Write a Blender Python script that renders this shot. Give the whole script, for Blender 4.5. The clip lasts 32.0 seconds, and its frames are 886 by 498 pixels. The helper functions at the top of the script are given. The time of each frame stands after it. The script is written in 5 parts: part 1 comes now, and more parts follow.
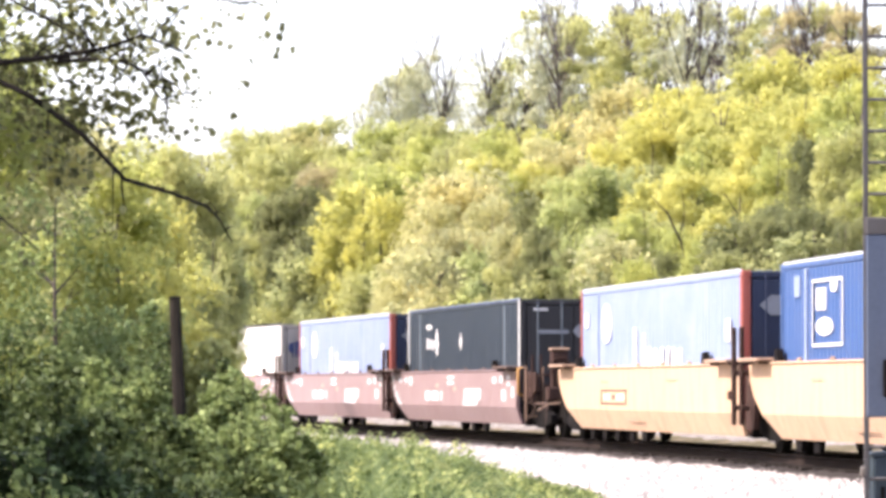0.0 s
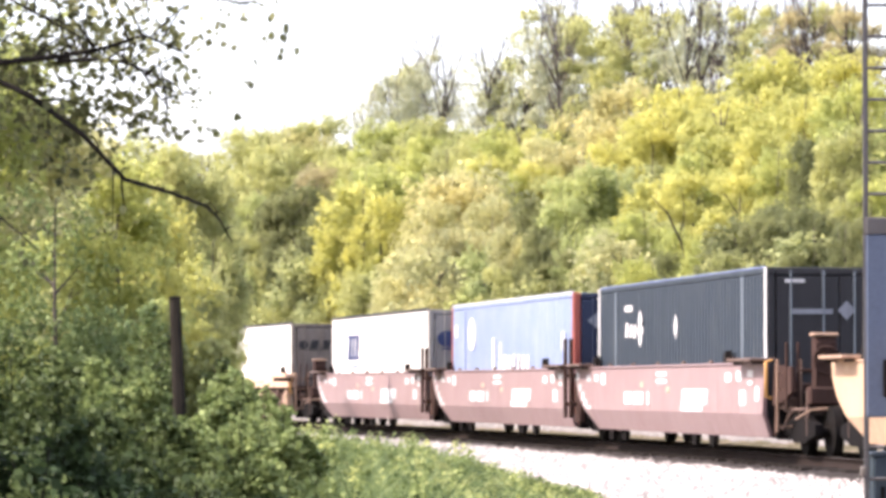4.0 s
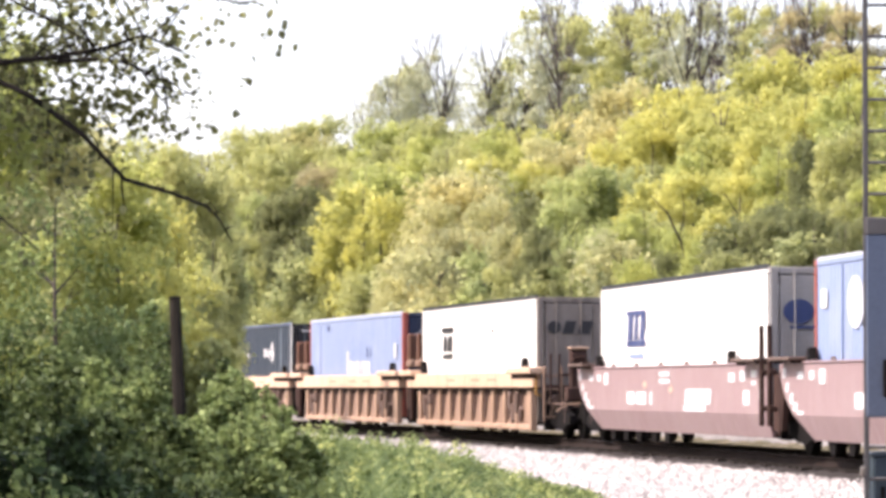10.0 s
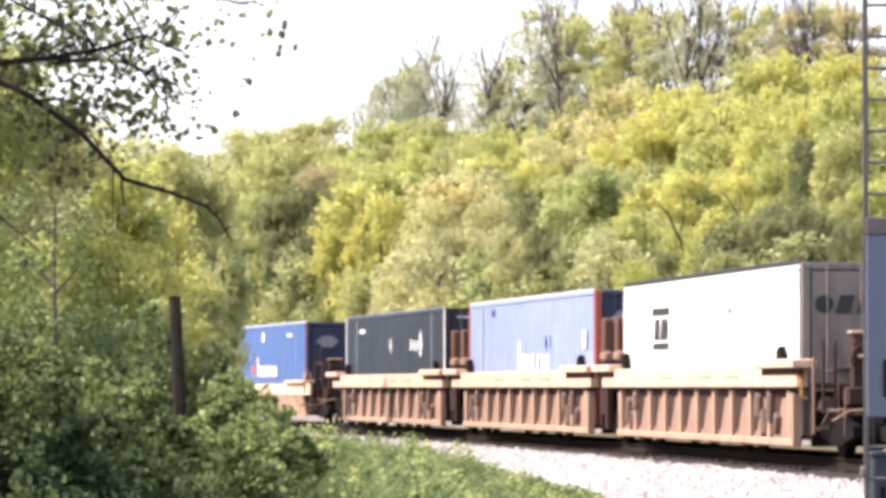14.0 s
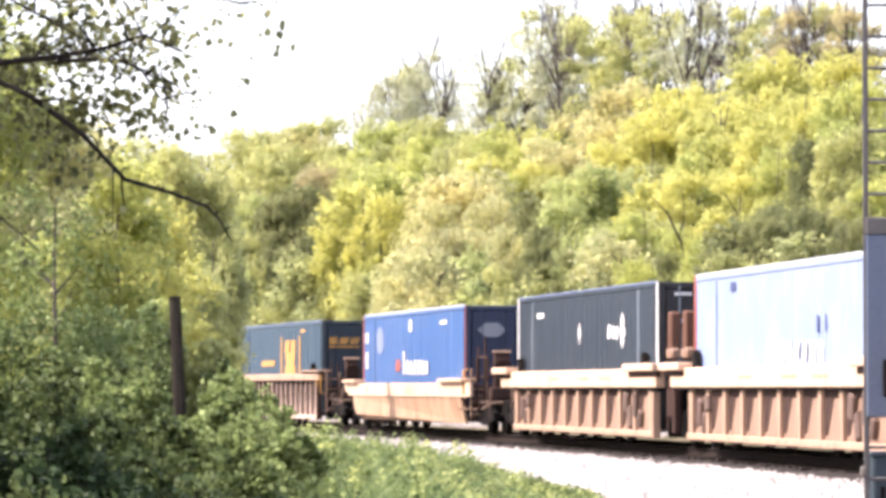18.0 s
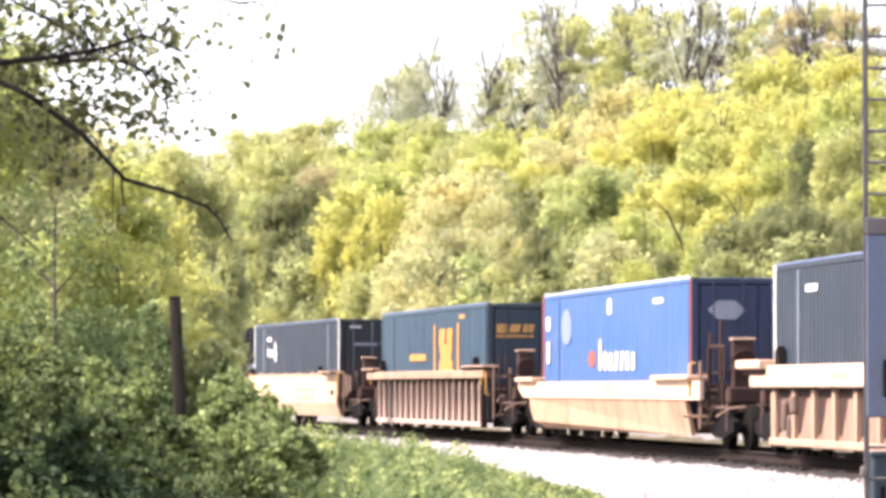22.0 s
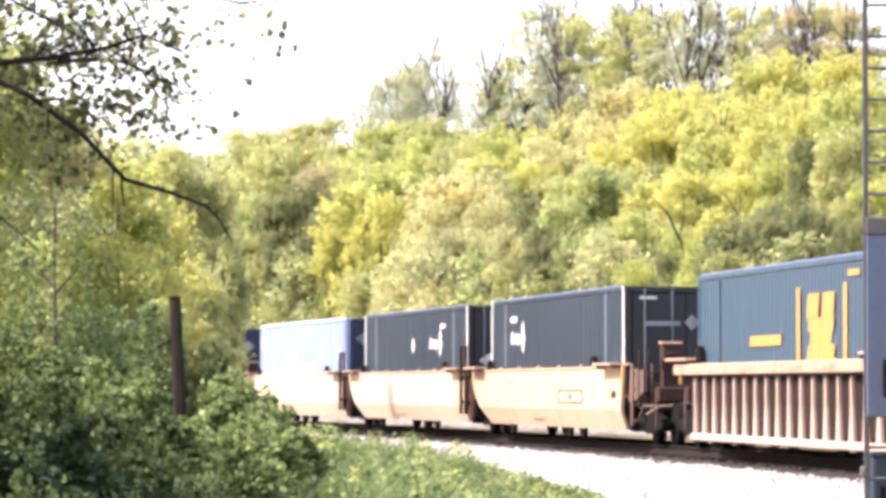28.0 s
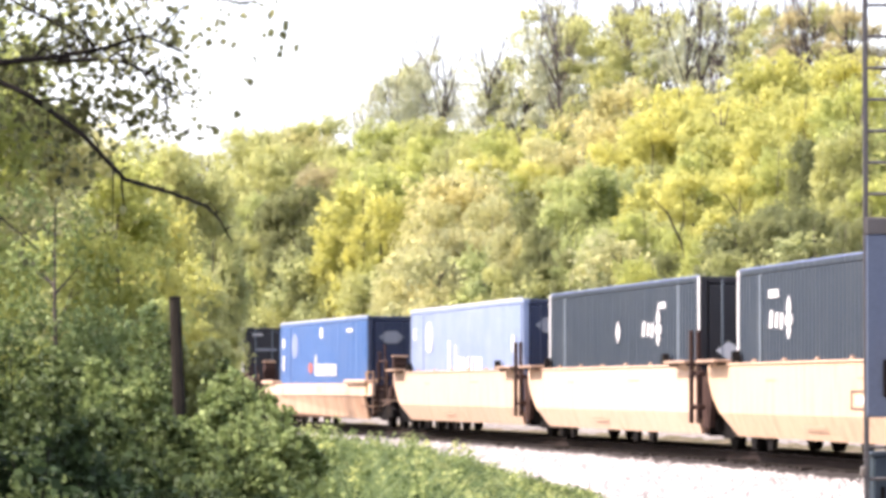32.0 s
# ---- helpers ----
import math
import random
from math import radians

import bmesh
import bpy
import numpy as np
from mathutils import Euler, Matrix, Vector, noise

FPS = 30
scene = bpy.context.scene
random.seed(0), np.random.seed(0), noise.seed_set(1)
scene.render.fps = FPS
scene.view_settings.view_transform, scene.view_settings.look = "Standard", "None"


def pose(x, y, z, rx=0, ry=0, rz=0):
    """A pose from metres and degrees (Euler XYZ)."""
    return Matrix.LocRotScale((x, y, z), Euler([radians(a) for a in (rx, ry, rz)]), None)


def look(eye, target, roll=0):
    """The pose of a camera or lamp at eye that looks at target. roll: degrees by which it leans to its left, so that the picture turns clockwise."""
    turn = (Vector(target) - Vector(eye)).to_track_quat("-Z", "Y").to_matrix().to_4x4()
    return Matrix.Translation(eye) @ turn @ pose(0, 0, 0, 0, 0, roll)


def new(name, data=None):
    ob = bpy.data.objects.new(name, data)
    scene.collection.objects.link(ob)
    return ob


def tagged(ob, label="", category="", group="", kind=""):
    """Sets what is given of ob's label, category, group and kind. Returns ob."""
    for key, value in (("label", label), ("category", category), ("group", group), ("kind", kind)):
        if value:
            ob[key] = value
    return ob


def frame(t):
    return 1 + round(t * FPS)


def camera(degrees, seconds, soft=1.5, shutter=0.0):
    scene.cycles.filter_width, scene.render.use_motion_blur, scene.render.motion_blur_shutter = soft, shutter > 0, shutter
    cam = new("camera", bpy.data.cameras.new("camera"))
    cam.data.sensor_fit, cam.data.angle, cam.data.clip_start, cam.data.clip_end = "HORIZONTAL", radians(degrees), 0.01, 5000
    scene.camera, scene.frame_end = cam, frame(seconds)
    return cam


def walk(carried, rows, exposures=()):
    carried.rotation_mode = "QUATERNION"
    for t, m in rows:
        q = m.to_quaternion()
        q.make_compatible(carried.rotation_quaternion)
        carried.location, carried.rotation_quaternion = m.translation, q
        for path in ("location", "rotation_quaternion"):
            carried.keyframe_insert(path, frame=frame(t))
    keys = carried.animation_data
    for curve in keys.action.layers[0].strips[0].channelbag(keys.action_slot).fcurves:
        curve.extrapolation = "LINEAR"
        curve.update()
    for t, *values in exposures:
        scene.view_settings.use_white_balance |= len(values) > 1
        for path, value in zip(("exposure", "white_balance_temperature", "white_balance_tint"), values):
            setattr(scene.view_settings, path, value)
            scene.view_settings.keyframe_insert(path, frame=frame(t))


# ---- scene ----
# The line: a gentle curve, given by its heading along the way; s grows the way the train runs, z = 0 is the top of the rails.
EYE = 1.152
HEADING, BEND, EASE = radians(171.798), 1.1231e-3, -1.3068e-6
ORIGIN = (5.7126, 78.4234)
STEP = 0.25
TABLE = np.arange(-420.0, 330.0 + STEP, STEP)
TURN = HEADING + BEND * TABLE + EASE * TABLE ** 2
_px = np.concatenate([[0], np.cumsum((np.sin(TURN[1:]) + np.sin(TURN[:-1])) / 2 * STEP)])
_py = np.concatenate([[0], np.cumsum((np.cos(TURN[1:]) + np.cos(TURN[:-1])) / 2 * STEP)])
LINE_X = _px - np.interp(0, TABLE, _px) + ORIGIN[0]
LINE_Y = _py - np.interp(0, TABLE, _py) + ORIGIN[1]


def on_line(s, off=0.0):
    """Place at s along the line, off metres to the camera's side of its middle."""
    h = np.interp(s, TABLE, TURN)
    return np.interp(s, TABLE, LINE_X) + off * np.cos(h), np.interp(s, TABLE, LINE_Y) - off * np.sin(h), h


def line_pose(s, z=0.0):
    x, y, h = on_line(s)
    return Matrix.Translation((x, y, z)) @ Matrix.Rotation(math.pi / 2 - h, 4, "Z")


def travelled(t):
    """Metres that the train has run after t seconds."""
    return 6.402 * t + (6.779 - 6.402) / 64.0 * t * t


# ---- camera ----
cam = camera(12.5034, 32.0, soft=3.8)
still = pose(0, 0, EYE, 90 + 1.968, 0, 0)
walk(cam, [(0, still), (32, still)], exposures=[(0, 1.5, 6500, 21), (4, 1.46, 6500, 21), (8, 1.22, 6500, 21), (12.5, 1.22, 6500, 21), (14.5, 1.36, 6500, 21), (17, 1.53, 6500, 21), (20, 1.66, 6500, 21), (25, 1.7, 6500, 21), (29, 1.6, 6500, 21), (32, 1.52, 6500, 21)])

# ---- world and sun ----
SUN_AZ, SUN_EL = -99.0, 47.0   # degrees: bearing from +y towards +x, height
world = bpy.data.worlds.new("world")
scene.world = world
world.use_nodes = True
wn = world.node_tree.nodes
sky = wn.new("ShaderNodeTexSky")
sky.sky_type, sky.sun_disc = "NISHITA", False
sky.sun_elevation, sky.sun_rotation = radians(SUN_EL), radians(SUN_AZ)
sky.air_density, sky.dust_density, sky.ozone_density = 1.0, 3.0, 1.0
# a thin bright haze veils the blue
haze = wn.new("ShaderNodeMix")
haze.data_type, haze.blend_type = "RGBA", "ADD"
haze.inputs[0].default_value, haze.inputs[7].default_value = 1.0, (2.3, 2.35, 2.4, 1)
world.node_tree.links.new(sky.outputs[0], haze.inputs[6])
world.node_tree.links.new(haze.outputs[2], wn["Background"].inputs[0])
wn["Background"].inputs[1].default_value = 0.12
sun = new("sun", bpy.data.lights.new("sun", "SUN"))
sun.data.energy, sun.data.angle, sun.data.color = 4.0, radians(0.6), (1.0, 0.93, 0.82)
_a, _e = radians(SUN_AZ), radians(SUN_EL)
sun.matrix_world = look((0, 0, 40), Vector((0, 0, 40)) - Vector((math.sin(_a) * math.cos(_e), math.cos(_a) * math.cos(_e), math.sin(_e))))

# ---- materials ----


def shader(name, rough=0.6, metal=0.0):
    m = bpy.data.materials.new(name)
    m.use_nodes = True
    b = m.node_tree.nodes["Principled BSDF"]
    b.inputs["Roughness"].default_value, b.inputs["Metallic"].default_value = rough, metal
    return m, m.node_tree.nodes, m.node_tree.links, b


def noise_node(n, l, scale, detail=4, coord="Object", stretch=None):
    tc, nz = n.new("ShaderNodeTexCoord"), n.new("ShaderNodeTexNoise")
    nz.inputs["Scale"].default_value, nz.inputs["Detail"].default_value = scale, detail
    if stretch:
        mp = n.new("ShaderNodeMapping")
        mp.inputs["Scale"].default_value = stretch
        l.new(tc.outputs[coord], mp.inputs[0])
        l.new(mp.outputs[0], nz.inputs["Vector"])
    else:
        l.new(tc.outputs[coord], nz.inputs["Vector"])
    return nz


def ramp(n, l, src, stops):
    r = n.new("ShaderNodeValToRGB")
    while len(r.color_ramp.elements) < len(stops):
        r.color_ramp.elements.new(0.5)
    for e, (p, c) in zip(r.color_ramp.elements, stops):
        e.position, e.color = p, (*c, 1)
    l.new(src, r.inputs[0])
    return r


def mixed(n, l, fac, a, b, mode="MIX"):
    m = n.new("ShaderNodeMix")
    m.data_type, m.blend_type = "RGBA", mode
    for sock, v in ((m.inputs[0], fac), (m.inputs[6], a), (m.inputs[7], b)):
        if isinstance(v, (int, float)):
            sock.default_value = v
        elif isinstance(v, tuple):
            sock.default_value = (*v, 1)
        else:
            l.new(v, sock)
    return m.outputs[2]


def paint(name, colour, rough=0.45, grime=(0.16, 0.11, 0.08), dirt=0.35, metal=0.0, shine=0.5):
    """Weathered paint: streaks that run down, blotches of grime, a faint ripple of the sheet."""
    m, n, l, b = shader(name, rough, metal)
    b.inputs["Specular IOR Level"].default_value = shine
    streak = noise_node(n, l, 3.0, 5, stretch=(1.6, 1.6, 0.25))
    blot = noise_node(n, l, 0.9, 6)
    f = n.new("ShaderNodeMath")
    f.operation = "MULTIPLY"
    l.new(streak.outputs[0], f.inputs[0])
    l.new(blot.outputs[0], f.inputs[1])
    r = ramp(n, l, f.outputs[0], [(0.22, (0, 0, 0)), (0.46, (dirt, dirt, dirt))])
    c = mixed(n, l, r.outputs[0], colour, grime)
    fine = noise_node(n, l, 30, 3)
    fr = ramp(n, l, fine.outputs[0], [(0.3, (0.86, 0.86, 0.86)), (0.7, (1.06, 1.06, 1.06))])
    l.new(mixed(n, l, 1.0, c, fr.outputs[0], "MULTIPLY"), b.inputs["Base Color"])
    bump = n.new("ShaderNodeBump")
    bump.inputs["Strength"].default_value, bump.inputs["Distance"].default_value = 0.25, 0.01
    l.new(blot.outputs[0], bump.inputs["Height"])
    l.new(bump.outputs[0], b.inputs["Normal"])
    rr = ramp(n, l, streak.outputs[0], [(0.3, (rough, rough, rough)), (0.8, (min(1, rough + 0.25),) * 3)])
    l.new(rr.outputs[0], b.inputs["Roughness"])
    return m


def foliage(name, dark, light, thin=0.35, spread=0.55, gloss=0.6):
    """Leaves: each one its own shade, light passing through."""
    m, n, l, b = shader(name, gloss)
    geo = n.new("ShaderNodeNewGeometry")
    big = noise_node(n, l, 0.55, 2, "Object")
    mid = tuple((x + y) / 2 for x, y in zip(dark, light))
    soft_dark, soft_light = (tuple(m * (1 - spread) + v * spread for m, v in zip(mid, c)) for c in (dark, light))
    r = ramp(n, l, geo.outputs["Random Per Island"], [(0.0, soft_dark), (0.6, mid), (1.0, soft_light)])
    br = ramp(n, l, big.outputs[0], [(0.3, (0.66, 0.72, 0.78)), (0.7, (1.16, 1.12, 1.0))])
    c = mixed(n, l, 1.0, r.outputs[0], br.outputs[0], "MULTIPLY")
    l.new(c, b.inputs["Base Color"])
    b.inputs["Specular IOR Level"].default_value = 0.2
    t, mix = n.new("ShaderNodeBsdfTranslucent"), n.new("ShaderNodeMixShader")
    l.new(c, t.inputs[0])
    mix.inputs[0].default_value = thin
    l.new(b.outputs[0], mix.inputs[1])
    l.new(t.outputs[0], mix.inputs[2])
    l.new(mix.outputs[0], n["Material Output"].inputs[0])
    return m


def rough_matter(name, stops, scale, rough=0.9, bump=0.5, dist=0.03, coord="Object", stretch=None, spread=0.0):
    m, n, l, b = shader(name, rough)
    b.inputs["Specular IOR Level"].default_value = 0.15
    nz = noise_node(n, l, scale, 8, coord, stretch)
    r = ramp(n, l, nz.outputs[0], stops)
    c = r.outputs[0]
    if spread:
        oi = n.new("ShaderNodeNewGeometry")
        v = ramp(n, l, oi.outputs["Random Per Island"], [(0, (1 - spread,) * 3), (1, (1 + spread,) * 3)])
        c = mixed(n, l, 1.0, c, v.outputs[0], "MULTIPLY")
    l.new(c, b.inputs["Base Color"])
    bp = n.new("ShaderNodeBump")
    bp.inputs["Strength"].default_value, bp.inputs["Distance"].default_value = bump, dist
    l.new(nz.outputs[0], bp.inputs["Height"])
    l.new(bp.outputs[0], b.inputs["Normal"])
    return m


CAR_BROWN = paint("boxcar_brown_paint", (0.228, 0.154, 0.155), 0.5, (0.32, 0.26, 0.25), 0.4)
CAR_YELLOW = paint("yellow_car_paint", (0.48, 0.315, 0.205), 0.5, (0.34, 0.215, 0.14), 0.5)
CAR_CREAM = paint("faded_yellow_car_paint", (0.54, 0.375, 0.270), 0.5, (0.38, 0.25, 0.17), 0.45)
CAR_ORANGE = paint("orange_yellow_car_paint", (0.54, 0.372, 0.262), 0.5, (0.28, 0.17, 0.11), 0.5)
CAR_PEACH = paint("sun_faded_orange_car_paint", (0.50, 0.335, 0.222), 0.5, (0.33, 0.205, 0.13), 0.5)
CAR_RUST = paint("rusted_yellow_car_paint", (0.34, 0.222, 0.150), 0.6, (0.13, 0.08, 0.06), 0.6)
CAR_ROSE = paint("pinkish_faded_car_paint", (0.43, 0.305, 0.245), 0.55, (0.24, 0.15, 0.12), 0.5)
CAR_WEB = paint("rust_washed_web_paint", (0.235, 0.145, 0.098), 0.6, (0.085, 0.05, 0.034), 0.75)
CAR_STAIN = paint("rust_stained_peach_paint", (0.37, 0.235, 0.150), 0.5, (0.20, 0.105, 0.06), 0.85)
RED_RUST = paint("red_rust_bars", (0.115, 0.060, 0.042), 0.8, (0.07, 0.035, 0.027), 0.6, 0.0, 0.15)
# rust for the thin-ribbed web, with the shade of its recesses mixed in
SHADED_RUST = paint("shaded_web_rust", (0.018, 0.011, 0.009), 0.85, (0.032, 0.019, 0.014), 0.6, 0.0, 0.1)
# paler than the charcoal sides: the posts' highlight is put in the colour
POST_GREY = paint("pale_slate_highlight", (0.10, 0.125, 0.15), 0.5, (0.05, 0.062, 0.075), 0.5)
CAR_DULL = paint("dull_brown_car_paint", (0.10, 0.060, 0.045), 0.7, (0.05, 0.035, 0.028), 0.5)
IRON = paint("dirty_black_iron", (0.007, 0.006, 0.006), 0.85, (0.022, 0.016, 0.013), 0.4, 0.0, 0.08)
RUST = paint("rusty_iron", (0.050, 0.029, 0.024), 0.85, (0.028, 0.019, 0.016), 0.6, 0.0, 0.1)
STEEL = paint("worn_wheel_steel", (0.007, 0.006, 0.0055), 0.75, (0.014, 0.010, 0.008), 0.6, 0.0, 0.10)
PALE_BLUE = paint("faded_pale_blue_paint", (0.185, 0.240, 0.375), 0.38, (0.30, 0.335, 0.415), 0.6)
ROYAL = paint("royal_blue_paint", (0.040, 0.102, 0.255), 0.35, (0.10, 0.135, 0.24), 0.45)
DEEP_ROYAL = paint("deep_royal_blue_paint", (0.030, 0.078, 0.215), 0.35, (0.07, 0.10, 0.20), 0.4)
CHARCOAL = paint("charcoal_paint", (0.017, 0.027, 0.041), 0.45, (0.040, 0.050, 0.060), 0.5, 0.0, 0.35)
TEAL = paint("slate_teal_paint", (0.029, 0.058, 0.088), 0.4, (0.05, 0.070, 0.090), 0.4, 0.0, 0.4)
# door paints hold the shade on the ends, beside any real grime
SHADED_WHITE = paint("shaded_white_door_paint", (0.27, 0.255, 0.245), 0.5, (0.15, 0.125, 0.11), 0.5)
GRIMY_SHADED = paint("shaded_grimy_white_paint", (0.165, 0.142, 0.125), 0.5, (0.06, 0.045, 0.037), 0.75)
SHADED_BLUE = paint("shaded_blue_door_paint", (0.008, 0.017, 0.050), 0.5, (0.019, 0.022, 0.035), 0.5)
SHADED_TEAL = paint("shaded_teal_paint", (0.008, 0.020, 0.034), 0.5, (0.02, 0.025, 0.03), 0.5)
WHITE = paint("white_paint", (0.74, 0.73, 0.70), 0.4, (0.42, 0.36, 0.31), 0.3)
OFF_WHITE = paint("marking_white", (0.55, 0.55, 0.55), 0.5, (0.4, 0.37, 0.34), 0.3)
RED = paint("orange_red_paint", (0.30, 0.070, 0.050), 0.5, (0.16, 0.06, 0.05), 0.4)
# sunlight on top edges is painted with this, as are some faint markings
TOP_LIGHT = paint("lit_edge_and_pale_mark_paint", (0.42, 0.44, 0.50), 0.45, (0.28, 0.3, 0.36), 0.4)
FADED = paint("faded_emblem_paint", (0.15, 0.19, 0.33), 0.5, (0.1, 0.13, 0.25), 0.4)
DIM = paint("dim_door_emblem", (0.19, 0.205, 0.235), 0.5, (0.06, 0.06, 0.08), 0.5)
NAVY = paint("navy_marking", (0.022, 0.038, 0.12), 0.5, (0.12, 0.12, 0.16), 0.3)
# also on charcoal doors, where black includes the shade of the end
BLACK = paint("black_marking_and_shaded_door", (0.010, 0.010, 0.013), 0.5, (0.03, 0.028, 0.03), 0.3)
AMBER = paint("amber_marking", (0.40, 0.205, 0.045), 0.5, (0.28, 0.18, 0.08), 0.3)
GREY_PAINT = paint("grey_blue_sheet_metal", (0.060, 0.080, 0.128), 0.45, (0.085, 0.095, 0.125), 0.4)
LADDER_GREY = paint("galvanised_ladder_steel", (0.070, 0.066, 0.068), 0.6, (0.045, 0.036, 0.032), 0.5, 0.1)
CONCRETE = rough_matter("concrete", [(0.3, (0.32, 0.31, 0.29)), (0.7, (0.44, 0.43, 0.40))], 9, 0.9, 0.3, 0.01)
RAIL_STEEL = paint("brown_rail_steel", (0.016, 0.010, 0.008), 0.8, (0.022, 0.014, 0.011), 0.5, 0.0, 0.15)
RAIL_TOP = paint("polished_rail_head", (0.5, 0.48, 0.46), 0.25, (0.2, 0.17, 0.15), 0.4, 0.9)
SLEEPER = rough_matter("creosoted_wood", [(0.3, (0.009, 0.007, 0.006)), (0.7, (0.026, 0.020, 0.017))], 6, 0.9, 0.6, 0.02, stretch=(8, 1, 8))
BALLAST = rough_matter("limestone_ballast", [(0.34, (0.06, 0.055, 0.05)), (0.5, (0.185, 0.17, 0.165)), (0.66, (0.30, 0.28, 0.27))], 9, 0.95, 1.0, 0.06)
STONE = rough_matter("ballast_stone", [(0.3, (0.23, 0.212, 0.205)), (0.7, (0.40, 0.375, 0.365))], 9, 0.95, 0.3, 0.01, spread=0.5)
DARKENED = rough_matter("darkened_ballast", [(0.34, (0.010, 0.008, 0.007)), (0.5, (0.024, 0.020, 0.018)), (0.68, (0.055, 0.046, 0.041))], 9, 0.9, 1.0, 0.05)
EARTH = rough_matter("leaf_littered_earth", [(0.3, (0.05, 0.048, 0.026)), (0.5, (0.095, 0.08, 0.05)), (0.75, (0.16, 0.13, 0.095))], 1.3, 1.0, 0.8, 0.08)
BARK = rough_matter("grey_brown_bark", [(0.3, (0.05, 0.042, 0.038)), (0.7, (0.14, 0.12, 0.108))], 9, 0.95, 0.8, 0.02, stretch=(1, 1, 0.2))
DUSKY_BARK = rough_matter("dusky_brown_bark", [(0.3, (0.03, 0.025, 0.024)), (0.7, (0.075, 0.062, 0.058))], 9, 0.95, 0.8, 0.02, stretch=(1, 1, 0.2))
DARK_BARK = rough_matter("dark_bark", [(0.3, (0.006, 0.005, 0.004)), (0.7, (0.022, 0.018, 0.016))], 12, 0.95, 0.8, 0.01)
OLD_WOOD = rough_matter("weathered_post_wood", [(0.3, (0.012, 0.010, 0.008)), (0.7, (0.040, 0.033, 0.026))], 7, 0.95, 0.8, 0.015, stretch=(3, 3, 0.3))
LEAVES = {
    "yellow": foliage("yellow_spring_leaves", (0.43, 0.42, 0.115), (0.71, 0.69, 0.255), 0.66),
    "gold": foliage("golden_spring_leaves", (0.43, 0.395, 0.17), (0.71, 0.655, 0.335), 0.66),
    "lime": foliage("lime_leaves", (0.36, 0.385, 0.115), (0.63, 0.65, 0.245), 0.66),
    "pale": foliage("pale_green_leaves", (0.42, 0.41, 0.20), (0.69, 0.67, 0.36), 0.68),
    "olive": foliage("olive_leaves", (0.335, 0.35, 0.14), (0.60, 0.605, 0.28), 0.68),
    "leafy": foliage("mid_green_leaves", (0.29, 0.325, 0.12), (0.55, 0.59, 0.26), 0.64),
    # shade: dull green darkened to paint in the shadowed parts of the wood
    "shade": foliage("dull_shadowed_green_leaves", (0.150, 0.165, 0.075), (0.33, 0.345, 0.155), 0.60),
    # bush: dark green, part of the darkness standing for shade inside the thicket
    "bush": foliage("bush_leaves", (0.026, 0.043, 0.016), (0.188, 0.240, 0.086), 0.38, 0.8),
    "thicket": foliage("fresh_thicket_leaves", (0.084, 0.128, 0.042), (0.370, 0.435, 0.170), 0.42, 0.75),
    "misty": foliage("grey_green_thin_leaves", (0.34, 0.355, 0.235), (0.58, 0.59, 0.41), 0.68),
    # deep: leaf colour lowered to hold the shade at the thicket's foot
    "deep": foliage("shaded_deep_green_leaves", (0.013, 0.025, 0.010), (0.076, 0.118, 0.044), 0.3, 0.8),
    "tan": foliage("bronze_young_leaves", (0.34, 0.30, 0.165), (0.56, 0.50, 0.285), 0.52),
    "near": foliage("dark_branch_leaves", (0.040, 0.042, 0.022), (0.37, 0.37, 0.155), 0.40, 0.9),
    "grass": foliage("meadow_grass", (0.075, 0.118, 0.042), (0.290, 0.370, 0.165), 0.4, 0.8),
}

# ---- mesh helpers ----
MESHES = {}


def kept(key, make):
    if key not in MESHES:
        MESHES[key] = make()
    return MESHES[key]


def finish(bm, name):
    bmesh.ops.recalc_face_normals(bm, faces=bm.faces)
    me = bpy.data.meshes.new(name)
    bm.to_mesh(me)
    bm.free()
    return me


def box(sx, sy, sz, bev=0.0):
    """A box with its middle at the origin and worn edges."""
    def make():
        bm = bmesh.new()
        bmesh.ops.create_cube(bm, size=1.0, matrix=Matrix.Diagonal((sx, sy, sz, 1)))
        if bev:
            bmesh.ops.bevel(bm, geom=bm.edges[:], offset=bev, segments=1, affect="EDGES")
        return finish(bm, "box")
    return kept(("box", sx, sy, sz, bev), make)


def slab(poly, depth):
    """A plate: a polygon in space, drawn out by the vector depth."""
    bm = bmesh.new()
    a = [bm.verts.new(p) for p in poly]
    b = [bm.verts.new(Vector(p) + Vector(depth)) for p in poly]
    bm.faces.new(a)
    bm.faces.new(b[::-1])
    for i in range(len(a)):
        j = (i + 1) % len(a)
        bm.faces.new((a[i], b[i], b[j], a[j]))
    return finish(bm, "slab")


def disc(r, width, sides=24):
    """A short cylinder along y."""
    def make():
        bm = bmesh.new()
        bmesh.ops.create_cone(bm, cap_ends=True, segments=sides, radius1=r, radius2=r, depth=width, matrix=Matrix.Rotation(math.pi / 2, 4, "X"))
        return finish(bm, "disc")
    return kept(("disc", r, width, sides), make)


